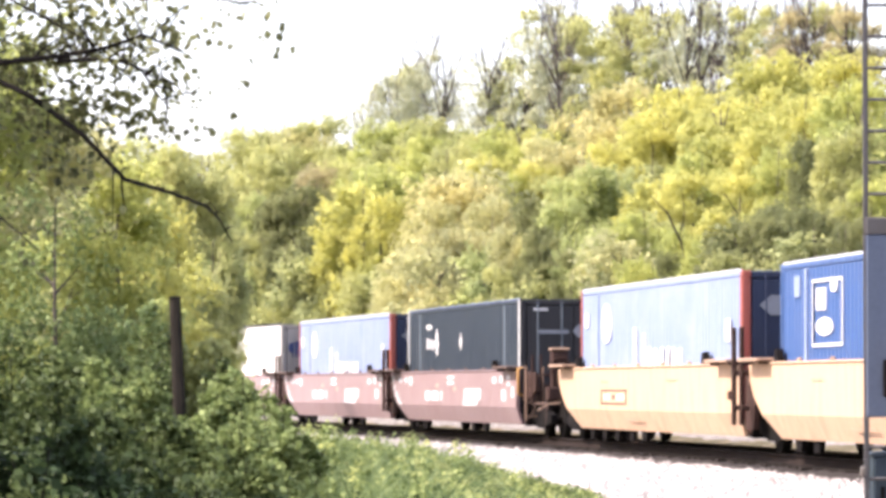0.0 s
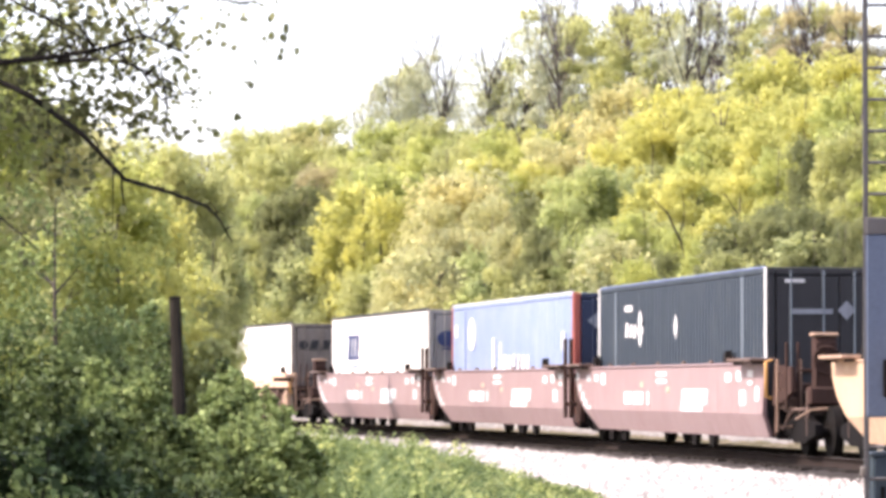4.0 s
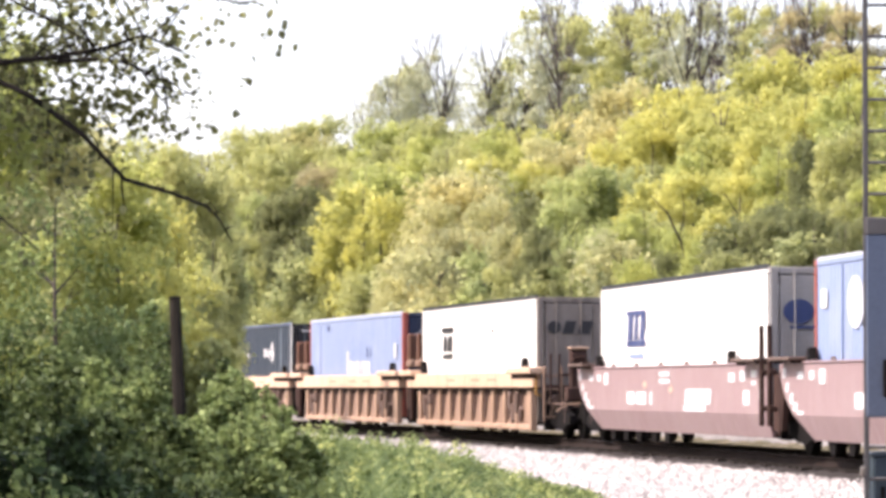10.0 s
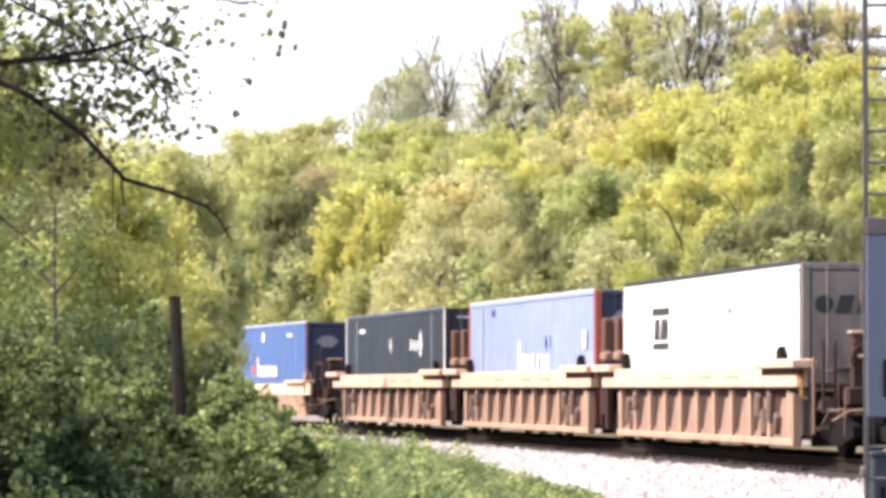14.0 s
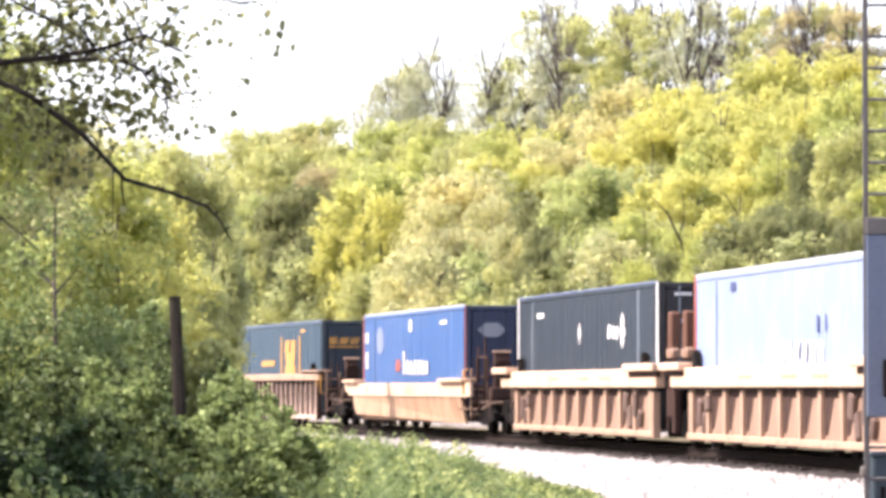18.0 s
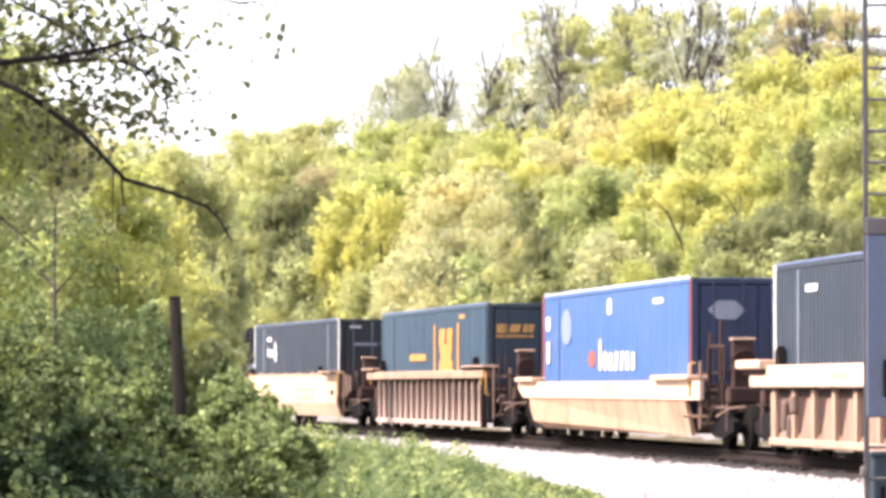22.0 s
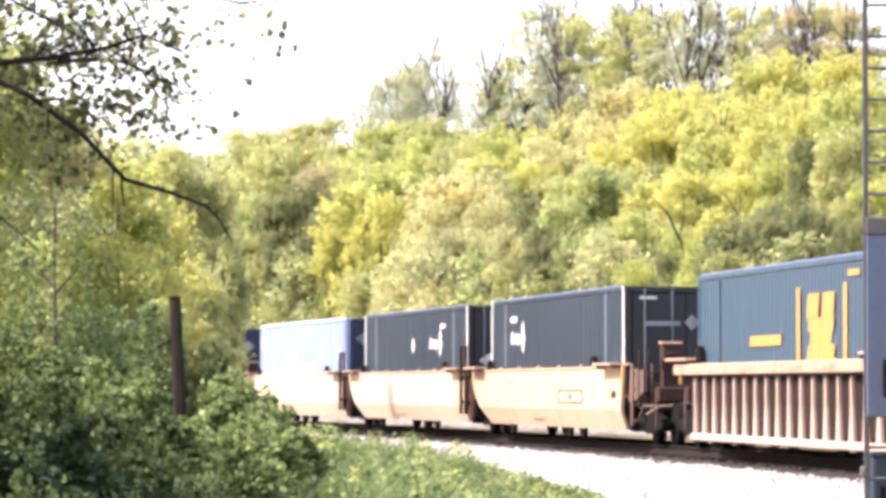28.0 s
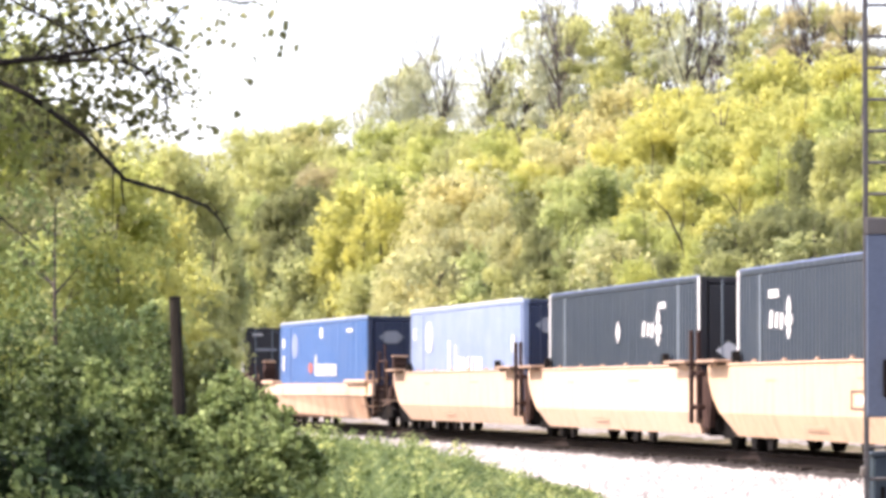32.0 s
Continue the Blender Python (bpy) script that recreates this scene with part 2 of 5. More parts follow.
def from_arrays(name, verts, faces, smooth=False):
    verts, faces = np.asarray(verts, dtype=np.float32), np.asarray(faces, dtype=np.int32)
    me = bpy.data.meshes.new(name)
    me.vertices.add(len(verts))
    me.vertices.foreach_set("co", verts.ravel())
    k = faces.shape[1]
    me.loops.add(faces.size)
    me.loops.foreach_set("vertex_index", faces.ravel())
    me.polygons.add(len(faces))
    me.polygons.foreach_set("loop_start", np.arange(0, faces.size, k, dtype=np.int32))
    me.polygons.foreach_set("loop_total", np.full(len(faces), k, dtype=np.int32))
    if smooth:
        me.polygons.foreach_set("use_smooth", np.ones(len(faces), dtype=bool))
    me.update(calc_edges=True)
    return me


def tube_arrays(points, radii, sides=7):
    """A tapered tube along points, as arrays."""
    pts = [Vector(p) for p in points]
    verts, faces = [], []
    for i, (p, r) in enumerate(zip(pts, radii)):
        d = (pts[min(i + 1, len(pts) - 1)] - pts[max(i - 1, 0)]).normalized()
        u = d.orthogonal().normalized() if i == 0 else (u - d * u.dot(d)).normalized()
        v = d.cross(u)
        for k in range(sides):
            a = 2 * math.pi * k / sides
            verts.append(p + (u * math.cos(a) + v * math.sin(a)) * r)
    for i in range(len(pts) - 1):
        for k in range(sides):
            q = (k + 1) % sides
            faces.append((i * sides + k, i * sides + q, (i + 1) * sides + q, (i + 1) * sides + k))
    return [tuple(v) for v in verts], faces


def tubes(name, runs, sides=7):
    """Several tapered tubes in one mesh: runs of (points, radii)."""
    V, F = [], []
    for points, radii in runs:
        v, f = tube_arrays(points, radii, sides)
        F += [tuple(i + len(V) for i in q) for q in f]
        V += v
    return from_arrays(name, V, F, smooth=True)


def leaves(rng, places, size, up=0.3, long=1.5, out=None, small=False):
    """One bent four-sided leaf at each place."""
    n = len(places)
    nor = rng.normal(size=(n, 3))
    nor[:, 2] += up * 2
    if out is not None:
        nor = nor * 0.75 + out * 0.8
    nor /= np.linalg.norm(nor, axis=1, keepdims=True)
    ax = np.cross(nor, rng.normal(size=(n, 3)))
    ax /= np.linalg.norm(ax, axis=1, keepdims=True) + 1e-9
    bx = np.cross(nor, ax)
    s = size * rng.uniform(0.6, 1.4, size=(n, 1))
    p = np.asarray(places)
    a, c = p - ax * s * long / 2, p + ax * s * long / 2
    b, d = p + bx * s / 2 + nor * s * 0.12, p - bx * s / 2 + nor * s * 0.12
    if small:
        V = np.stack([a, c, p + bx * s * 0.9 + nor * s * 0.12], axis=1).reshape(-1, 3)
        return V, np.arange(3 * n).reshape(-1, 3)
    V = np.stack([a, b, c, d], axis=1).reshape(-1, 3)
    return V, np.arange(4 * n).reshape(-1, 4)


def dress(ob, mat):
    if ob.data.materials:
        ob.material_slots[0].link = "OBJECT"
        ob.material_slots[0].material = mat
    else:
        ob.data.materials.append(mat)
        ob.material_slots[0].link = "OBJECT"
        ob.material_slots[0].material = mat
    return ob


def part(name, me, mat, parent, at=(0, 0, 0), turn=(0, 0, 0), label=""):
    ob = dress(new(name, me), mat)
    ob.parent = parent
    ob.matrix_basis = pose(*at, *turn)
    if label:
        tagged(ob, label)
    return ob


def thing(name, m, label, category, group="", kind=""):
    ob = new(name)
    ob.empty_display_size = 0.2
    ob.matrix_basis = m
    return tagged(ob, label, category, group, kind)


# ---- ground, ballast, rails ----


def nearest(x, y):
    """Distance s and sideways offset (positive: beyond the line, away from the camera) of points."""
    ss = TABLE[::8]
    lx, ly, h = LINE_X[::8], LINE_Y[::8], TURN[::8]
    i = np.argmin((x[:, None] - lx) ** 2 + (y[:, None] - ly) ** 2, axis=1)
    return ss[i], -((x - lx[i]) * np.cos(h[i]) - (y - ly[i]) * np.sin(h[i]))


def land(x, y):
    """Height of the ground: flat on the camera's side, a wooded slope beyond the line."""
    x, y = np.atleast_1d(np.asarray(x, float)), np.atleast_1d(np.asarray(y, float))
    s, o = nearest(x, y)
    rise = np.clip(o - 4.2, 0, 34) * 0.31
    rise = rise * np.clip((420 - np.hypot(x, y)) / 160, 0, 1)
    wave = 0.12 * np.sin(x * 0.31 + 1.3) * np.sin(y * 0.23) * np.clip((np.abs(o) - 6) / 6, 0, 1)
    return -0.50 + rise + wave


def axis_steps(lo, hi, fine, far, grow):
    mid = list(np.arange(lo, hi + fine, fine))
    a, d = [], fine
    while (mid[-1] + sum(a)) < far:
        d *= grow
        a.append(d)
    up = list(mid[-1] + np.cumsum(a))
    down = list(mid[0] - np.cumsum(a))[::-1]
    return np.array(down + mid + up)


def ground():
    xs, ys = axis_steps(-46, 60, 1.5, 2600, 1.35), axis_steps(-30, 270, 2.0, 2600, 1.35)
    X, Y = np.meshgrid(xs, ys)
    x, y = X.ravel(), Y.ravel()
    z = np.concatenate([land(x[i:i + 4000], y[i:i + 4000]) for i in range(0, len(x), 4000)])
    nx = len(xs)
    f = [(j * nx + i, j * nx + i + 1, (j + 1) * nx + i + 1, (j + 1) * nx + i) for j in range(len(ys) - 1) for i in range(nx - 1)]
    ob = dress(new("ground", from_arrays("ground", np.stack([x, y, z], 1), f, True)), EARTH)
    tagged(ob, "brown leaf-littered earth that rises to a wooded slope", "ground", kind="structure")


def strip(profile, s0, s1, step):
    """A sheet along the line with a cross-section of (off, z)."""
    ss = np.arange(s0, s1 + step, step)
    V, k = [], len(profile)
    for off, z in profile:
        x, y, _ = on_line(ss, off)
        V.append(np.stack([x, y, np.full(len(ss), z)], 1))
    V = np.stack(V, 1).reshape(-1, 3)
    f = [(i * k + j, i * k + j + 1, (i + 1) * k + j + 1, (i + 1) * k + j) for i in range(len(ss) - 1) for j in range(k - 1)]
    return V, f


def track():
    V, f = strip([(5.6, -0.49), (4.9, -0.455), (3.2, -0.43), (2.0, -0.33), (1.5, -0.285), (0, -0.24), (-1.5, -0.285), (-2.0, -0.33), (-3.3, -0.45), (-4.6, -0.44), (-5.0, -0.30), (-5.6, 0.0), (-6.6, 0.30), (-7.3, 0.50), (-7.5, 0.2)], -330, 250, 0.8)
    rng = np.random.default_rng(4)
    V = V + rng.normal(0, 0.012, V.shape)
    bed = dress(new("track_bed", from_arrays("track_bed", V, f, True)), BALLAST)
    tagged(bed, "pale crushed limestone ballast under the railway track", "ballast", kind="structure")
    # a strip along the rails, coloured much darker than the rest of the bed
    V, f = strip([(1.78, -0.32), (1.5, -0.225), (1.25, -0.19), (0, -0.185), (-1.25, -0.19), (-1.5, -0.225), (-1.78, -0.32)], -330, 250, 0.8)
    dark_strip = dress(new("dark_ballast", from_arrays("dark_ballast", V + rng.normal(0, 0.006, V.shape), f, True)), DARKENED)
    tagged(dark_strip, "dark ballast between and beside the rails", "ballast", kind="structure")
    # loose stones on the stretch nearest the camera
    n = 26000
    s, o = rng.uniform(-62, 22, n), 1.55 + 4.3 * rng.beta(1.0, 1.25, n)
    x, y, _ = on_line(s, o)
    z = np.interp(o, [1.2, 1.5, 2.0, 3.2, 4.9, 5.6, 6.0], [-0.27, -0.285, -0.33, -0.43, -0.455, -0.49, -0.5])
    r = rng.uniform(0.03, 0.075, n)
    base = np.array([(1, 0, -0.3), (0, 1, -0.3), (-1, 0, -0.3), (0, -1, -0.3), (0, 0, 0.8)])
    jig = base[None] * rng.uniform(0.6, 1.3, (n, 5, 1)) * r[:, None, None]
    a = rng.uniform(0, 6.28, n)
    ca, sa = np.cos(a)[:, None], np.sin(a)[:, None]
    P = np.stack([jig[..., 0] * ca - jig[..., 1] * sa + x[:, None], jig[..., 0] * sa + jig[..., 1] * ca + y[:, None], jig[..., 2] + z[:, None] + 0.012], -1)
    tri = np.array([(0, 1, 4), (1, 2, 4), (2, 3, 4), (3, 0, 4)])
    F = (tri[None] + 5 * np.arange(n)[:, None, None]).reshape(-1, 3)
    st = dress(new("ballast_stones", from_arrays("ballast_stones", P.reshape(-1, 3), F)), STONE)
    tagged(st, "loose pale grey ballast stones beside the track", "gravel", kind="stuff")
    # rails and sleepers
    way = thing("railway_track", Matrix.Identity(4), "single railway track with brown rails on dark timber sleepers", "railway track", kind="structure")
    foot = [(-0.07, -0.17), (-0.07, -0.155), (-0.012, -0.13), (-0.012, -0.04), (-0.036, -0.03), (-0.036, -0.003), (0.036, -0.003), (0.036, -0.03), (0.012, -0.04), (0.012, -0.13), (0.07, -0.155), (0.07, -0.17)]
    for side in (0.752, -0.752):
        V, f = strip([(side + a, b) for a, b in foot], -330, 250, 2.0)
        part("rail", from_arrays("rail", V, f), RAIL_STEEL, way)
        V, f = strip([(side - 0.030, 0.0), (side + 0.030, 0.0)], -330, 250, 2.0)
        part("rail_head", from_arrays("rail_head", V, f), RAIL_TOP, way, label="bright worn running surface")
    tie = box(0.23, 2.6, 0.17, 0.012)
    V, F = [], []
    tv = np.array([v.co[:] for v in box(0.23, 2.6, 0.17).vertices])
    tf = [tuple(p.vertices) for p in box(0.23, 2.6, 0.17).polygons]
    for i, s in enumerate(np.arange(-200, 150, 0.54)):
        m = line_pose(s, -0.245 + rng.normal(0, 0.006)) @ pose(0, rng.normal(0, 0.05), 0, 0, 0, rng.normal(0, 0.8))
        if -62 < s < 24:
            ob = part("sleeper", tie, SLEEPER, way)
            ob.matrix_basis = m
        else:
            F += [tuple(k + len(V) for k in q) for q in tf]
            V += [tuple(m @ Vector(v)) for v in tv]
    tagged(part("far_sleepers", from_arrays("far_sleepers", V, F), SLEEPER, way), kind="stuff")


ground()
track()

# ---- the train ----
LONG, WIDE, TALL, SEAT = 16.15, 2.60, 2.90, 0.35   # a 53-foot box, and the height at which it sits in its well
MOVING, WHEELS = [], []


def corrugated():
    """A ribbed sheet along x, facing -y."""
    def make():
        V, F = [], []
        pitch, n = 0.28, 56
        x0 = -pitch * n / 2
        prof = []
        for i in range(n):
            a = x0 + i * pitch
            prof += [(a, 0.0), (a + 0.10, 0.0), (a + 0.13, 0.035), (a + 0.25, 0.035)]
        prof.append((x0 + n * pitch, 0.0))
        for x, y in prof:
            V += [(x, y, 0.16), (x, y, TALL - 0.11)]
        F = [(2 * i, 2 * i + 2, 2 * i + 3, 2 * i + 1) for i in range(len(prof) - 1)]
        return from_arrays("side_wall", V, F)
    return kept("corrugated", make)


def outline(kind, w, h):
    """Flat outlines for markings, in x and z round the origin."""
    if kind == "oval":
        return [(w / 2 * math.cos(a), h / 2 * math.sin(a)) for a in np.linspace(0, 2 * math.pi, 20, endpoint=False)]
    if kind == "diamond":
        return [(-w / 2, 0), (-w * 0.22, -h / 2), (w * 0.22, -h / 2), (w / 2, 0), (w * 0.22, h / 2), (-w * 0.22, h / 2)]
    if kind == "lens":
        return [(-w / 2, 0), (0, -h / 2), (w / 2, 0), (0, h / 2)]
    if kind == "slant":
        return [(-w / 2, -h / 2), (w / 2 - h * 0.3, -h / 2), (w / 2, h / 2), (-w / 2 + h * 0.3, h / 2)]
    return [(-w / 2, -h / 2), (w / 2, -h / 2), (w / 2, h / 2), (-w / 2, h / 2)]


def mark(parent, kind, x, z, w, h, mat, end=False, y=None):
    """A painted marking, on the camera's side or on the front end (x then runs from the middle to the far side)."""
    if end:
        poly = [(LONG / 2 + 0.012, x + a, z + b) for a, b in outline(kind, w, h)]
        me = kept(("mark", "end", kind, x, z, w, h), lambda: slab(poly, (0.006, 0, 0)))
    else:
        yy = -WIDE / 2 - 0.004 if y is None else y
        poly = [(x + a, yy, z + b) for a, b in outline(kind, w, h)]
        me = kept(("mark", "side", kind, x, z, w, h, yy), lambda: slab(poly, (0, -0.006, 0)))
    return part("marking", me, mat, parent)


def container(s, skin, label, edge=None, post=None, ends=None, roof=None, marks=(), end_marks=(), seat=SEAT):
    edge, post, ends, roof = edge or skin, post or skin, ends or skin, roof or skin
    top = thing("shipping_container", line_pose(s, seat), label, "container", "containers on the train")
    hx, hy = LONG / 2, WIDE / 2
    part("side_wall", corrugated(), skin, top, (0, -hy + 0.006, 0))
    part("side_wall", corrugated(), skin, top, (0, hy - 0.006, 0), (0, 0, 180))
    part("roof", box(LONG - 0.1, WIDE - 0.1, 0.05, 0.01), roof, top, (0, 0, TALL - 0.03))
    part("floor", box(LONG - 0.1, WIDE - 0.1, 0.14, 0.02), IRON, top, (0, 0, 0.09))
    part("end_wall", box(0.05, WIDE - 0.2, TALL - 0.2, 0.01), ends, top, (-hx + 0.05, 0, TALL / 2))
    for sx in (-1, 1):
        for sy in (-1, 1):
            # front posts share the shade-darkened ends paint, edge colour only on the side
            part("corner_post", box(0.10, 0.15, TALL - 0.24, 0.015), ends if sx > 0 and skin is not PALE_BLUE else edge, top, (sx * (hx - 0.05), sy * (hy - 0.075), TALL / 2))
            if edge is not skin and sx > 0:
                band = 0.09 if skin is ROYAL else 0.15
                part("edge_strip", box(band, 0.008, TALL - 0.02, 0.002), edge, top, (hx - 0.01 - band / 2, sy * (hy + 0.002), TALL / 2))
            part("intermediate_post", box(0.15, 0.05, TALL - 0.24, 0.012), post, top, (sx * 6.1, sy * (hy - 0.021), TALL / 2))
            for z in (0.06, TALL - 0.06):
                part("corner_casting", box(0.178, 0.162, 0.118, 0.015), ends if sx > 0 and skin is not PALE_BLUE else edge, top, (sx * (hx - 0.089), sy * (hy - 0.081), z))
    for sy in (-1, 1):
        part("top_rail", box(LONG - 0.4, 0.07, 0.10, 0.012), skin, top, (0, sy * (hy - 0.036), TALL - 0.055))
        if roof is skin:
            # pale strip paints in the light along the top edge
            part("roof_edge", box(LONG - 0.4, 0.05, 0.05 if skin in (ROYAL, DEEP_ROYAL, PALE_BLUE) else 0.03, 0.008), TOP_LIGHT if skin in (ROYAL, DEEP_ROYAL, PALE_BLUE) else FADED, top, (0, sy * (hy - 0.026), TALL + 0.004))
        part("bottom_rail", box(LONG - 0.4, 0.07, 0.15, 0.012), skin, top, (0, sy * (hy - 0.036), 0.08))
    if roof is not skin:
        for sy in (-1, 1):
            part("roof_edge", box(LONG - 0.3, 0.06, 0.085, 0.008), roof, top, (0, sy * (hy - 0.015), TALL + 0.005))
    # a separate ends paint holds shade on the door end in its colour
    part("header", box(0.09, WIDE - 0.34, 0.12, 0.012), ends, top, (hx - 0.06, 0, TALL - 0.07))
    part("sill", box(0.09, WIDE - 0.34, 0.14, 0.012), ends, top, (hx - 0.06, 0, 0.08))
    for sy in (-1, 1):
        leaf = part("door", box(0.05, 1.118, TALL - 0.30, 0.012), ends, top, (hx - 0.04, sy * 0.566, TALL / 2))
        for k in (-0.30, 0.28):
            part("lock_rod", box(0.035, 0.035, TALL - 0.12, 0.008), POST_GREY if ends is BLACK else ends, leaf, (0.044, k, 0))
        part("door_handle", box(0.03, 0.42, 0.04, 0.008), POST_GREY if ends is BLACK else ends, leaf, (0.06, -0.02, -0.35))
    for m in marks:
        mark(top, *m)
    for m in end_marks:
        mark(top, *m, end=True)
    MOVING.append((top, s, seat))
    return top


def bogie(car, x):
    """Two axles with their frames, under one end of a car."""
    b = new("bogie")
    b.empty_display_size = 0.2
    b.parent = car
    b.matrix_basis = pose(x, 0, 0)
    frame_side = [(-1.15, 0, 0.36), (-0.75, 0, 0.30), (-0.35, 0, 0.22), (0.35, 0, 0.22), (0.75, 0, 0.30), (1.15, 0, 0.36), (1.15, 0, 0.54), (0.7, 0, 0.60), (0.35, 0, 0.72), (-0.35, 0, 0.72), (-0.7, 0, 0.60), (-1.15, 0, 0.54)]
    me = kept("bogie_frame", lambda: slab(frame_side, (0, 0.14, 0)))
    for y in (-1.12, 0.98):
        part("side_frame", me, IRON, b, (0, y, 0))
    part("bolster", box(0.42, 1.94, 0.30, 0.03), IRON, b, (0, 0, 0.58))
    for ax in (-0.9, 0.9):
        def make():
            bm = bmesh.new()
            for y in (-0.752, 0.752):
                turn = Matrix.Rotation(math.pi / 2, 4, "X")
                bmesh.ops.create_cone(bm, cap_ends=True, segments=28, radius1=0.42, radius2=0.42, depth=0.12, matrix=Matrix.Translation((0, y, 0)) @ turn)
                bmesh.ops.create_cone(bm, cap_ends=True, segments=28, radius1=0.45, radius2=0.45, depth=0.03, matrix=Matrix.Translation((0, y * 0.90, 0)) @ turn)
                bmesh.ops.create_cone(bm, cap_ends=True, segments=12, radius1=0.11, radius2=0.11, depth=0.10, matrix=Matrix.Translation((0, y * 1.36, 0)) @ turn)
                for k in range(3):
                    a = k * 2.094
                    bmesh.ops.create_cube(bm, size=1, matrix=Matrix.Translation((0.05 * math.cos(a), y * 1.44, 0.05 * math.sin(a))) @ Matrix.Diagonal((0.03, 0.03, 0.03, 1)))
            bmesh.ops.create_cone(bm, cap_ends=True, segments=12, radius1=0.08, radius2=0.08, depth=2.0, matrix=Matrix.Rotation(math.pi / 2, 4, "X"))
            return finish(bm, "wheelset")
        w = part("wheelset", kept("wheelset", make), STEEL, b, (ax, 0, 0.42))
        WHEELS.append((w, ax))
    return b


def plate(y, poly, out, inset=0.0):
    """An upright plate at y whose points are (x, z), thickened towards out; inset pulls in the points of the lowest height."""
    low = min(z for _, z in poly)
    sgn = 1 if y > 0 else -1
    return slab([(x, y - (inset * sgn if z < low + 0.01 else 0.0), z) for x, z in poly], (0, out, 0))


def well_base(s, label, group, front, rear, stand, skin):
    car = thing("well_car", line_pose(s), label, "well car", group)
    part("well_floor", box(16.7, 2.5, 0.06, 0.01), IRON, car, (0, 0, 0.318))
    for sx in (-1, 1):
        # dark rust instead of car paint puts the end faces' shade in colour
        part("bulkhead", box(0.10, 2.5, 0.90, 0.015), RUST, car, (sx * 8.45, 0, 0.78))
        part("end_deck", box(1.75, 1.5, 0.16, 0.02), IRON, car, (sx * 9.25, 0, 1.02))
    # each car carries the bogie before it; the last of a set one more behind
    bogie(car, 9.72 if front != "coupler" else 9.75)
    if rear == "coupler":
        bogie(car, -9.75)
    for end, sx in ((front, 1), (rear, -1)):
        if end == "coupler":
            part("coupler", box(1.1, 0.34, 0.34, 0.05), IRON, car, (sx * 11.0, 0, 0.82))
            part("draft_beam", box(0.30, 2.2, 0.30, 0.03), RUST, car, (sx * 10.3, 0, 1.02))
            for y in (-1.1, 1.1):
                part("grab_iron", box(0.05, 0.05, 0.75, 0.012), CAR_DULL, car, (sx * 10.3, y, 0.72))
    if front == "coupler":
        for y in (-1.38, -0.98):
            part("ladder_stile", box(0.05, 0.05, 1.25, 0.012), CAR_WEB, car, (9.25, y, 1.02))
        for k in range(4):
            part("ladder_rung", box(0.04, 0.40, 0.04, 0.01), CAR_WEB, car, (9.25, -1.18, 0.50 + 0.31 * k))
        part("handhold", kept("handhold", lambda: tubes("handhold", [([(0, 0, 0), (0, -0.10, 0.02), (0, -0.10, 0.62), (0, 0, 0.64)], [0.03] * 4)], 6)), AMBER, car, (8.98, -1.42, 0.98), label="yellow painted handhold")
        part("cut_lever", tubes("cut_lever", [([(10.45, -1.35, 0.62), (10.5, -1.1, 0.78), (10.5, -0.3, 0.86), (10.6, 0, 0.95)], [0.022] * 4)], 6), CAR_WEB, car)
        part("air_hose", tubes("air_hose", [([(10.5, -0.45, 0.80), (10.75, -0.45, 0.55), (11.05, -0.40, 0.38), (11.4, -0.2, 0.45)], [0.03] * 4)], 7), IRON, car)
        part("air_reservoir", disc(0.19, 0.85, 16), RUST, car, (9.15, -0.55, 0.60), (0, 0, 90))
        part("brake_cylinder", disc(0.14, 0.45, 14), CAR_DULL, car, (8.95, -1.05, 0.86), (0, 0, 90))
        part("brake_pipe", tubes("brake_pipe", [([(8.6, -1.2, 0.50), (9.1, -1.24, 0.46), (9.6, -1.2, 0.78), (10.3, -1.1, 0.80)], [0.025] * 4)], 6), CAR_DULL, car)
    if stand:
        part("brake_stand", slab([(9.95, -0.95, 0.95), (10.25, -0.95, 0.95), (10.25, -0.95, 1.9), (10.18, -0.95, 2.02), (9.95, -0.95, 2.02)], (0, 0.36, 0)), RUST, car, label="rusty brake stand with a hooded top")
        part("stand_hood", box(0.34, 0.44, 0.06, 0.02), CAR_RUST, car, (10.1, -0.77, 2.05))
        part("hand_wheel", kept("hand_wheel", lambda: tubes("hand_wheel", [([(0, 0.23 * math.cos(a), 0.23 * math.sin(a)) for a in np.linspace(0, 2 * math.pi, 19)], [0.022] * 19), ([(0, -0.22, 0), (0, 0.22, 0)], [0.015, 0.015]), ([(0, 0, -0.22), (0, 0, 0.22)], [0.015, 0.015])], 5)), RUST, car, (10.30, -0.77, 1.62))
        part("stand_rail", box(0.05, 0.7, 0.05, 0.01), RUST, car, (10.0, -0.8, 1.45))
        for y in (-1.3, -1.1):
            part("stand_ladder", box(0.05, 0.05, 1.15, 0.012), RUST, car, (9.6, y, 1.35))
    MOVING.append((car, s, 0.0))
    return car


def upright_bars(car, skin, x0=8.62, low=0.50, high=2.22):
    for dx in (0.0, 0.62):
        part("upright_bar", box(0.10, 0.08, high - low, 0.012), skin, car, (x0 + dx, -1.58, (high + low) / 2))
        for z in (0.80, 1.42):
            part("bar_clamp", box(0.14, 0.16, 0.10, 0.02), skin, car, (x0 + dx, -1.53, z))


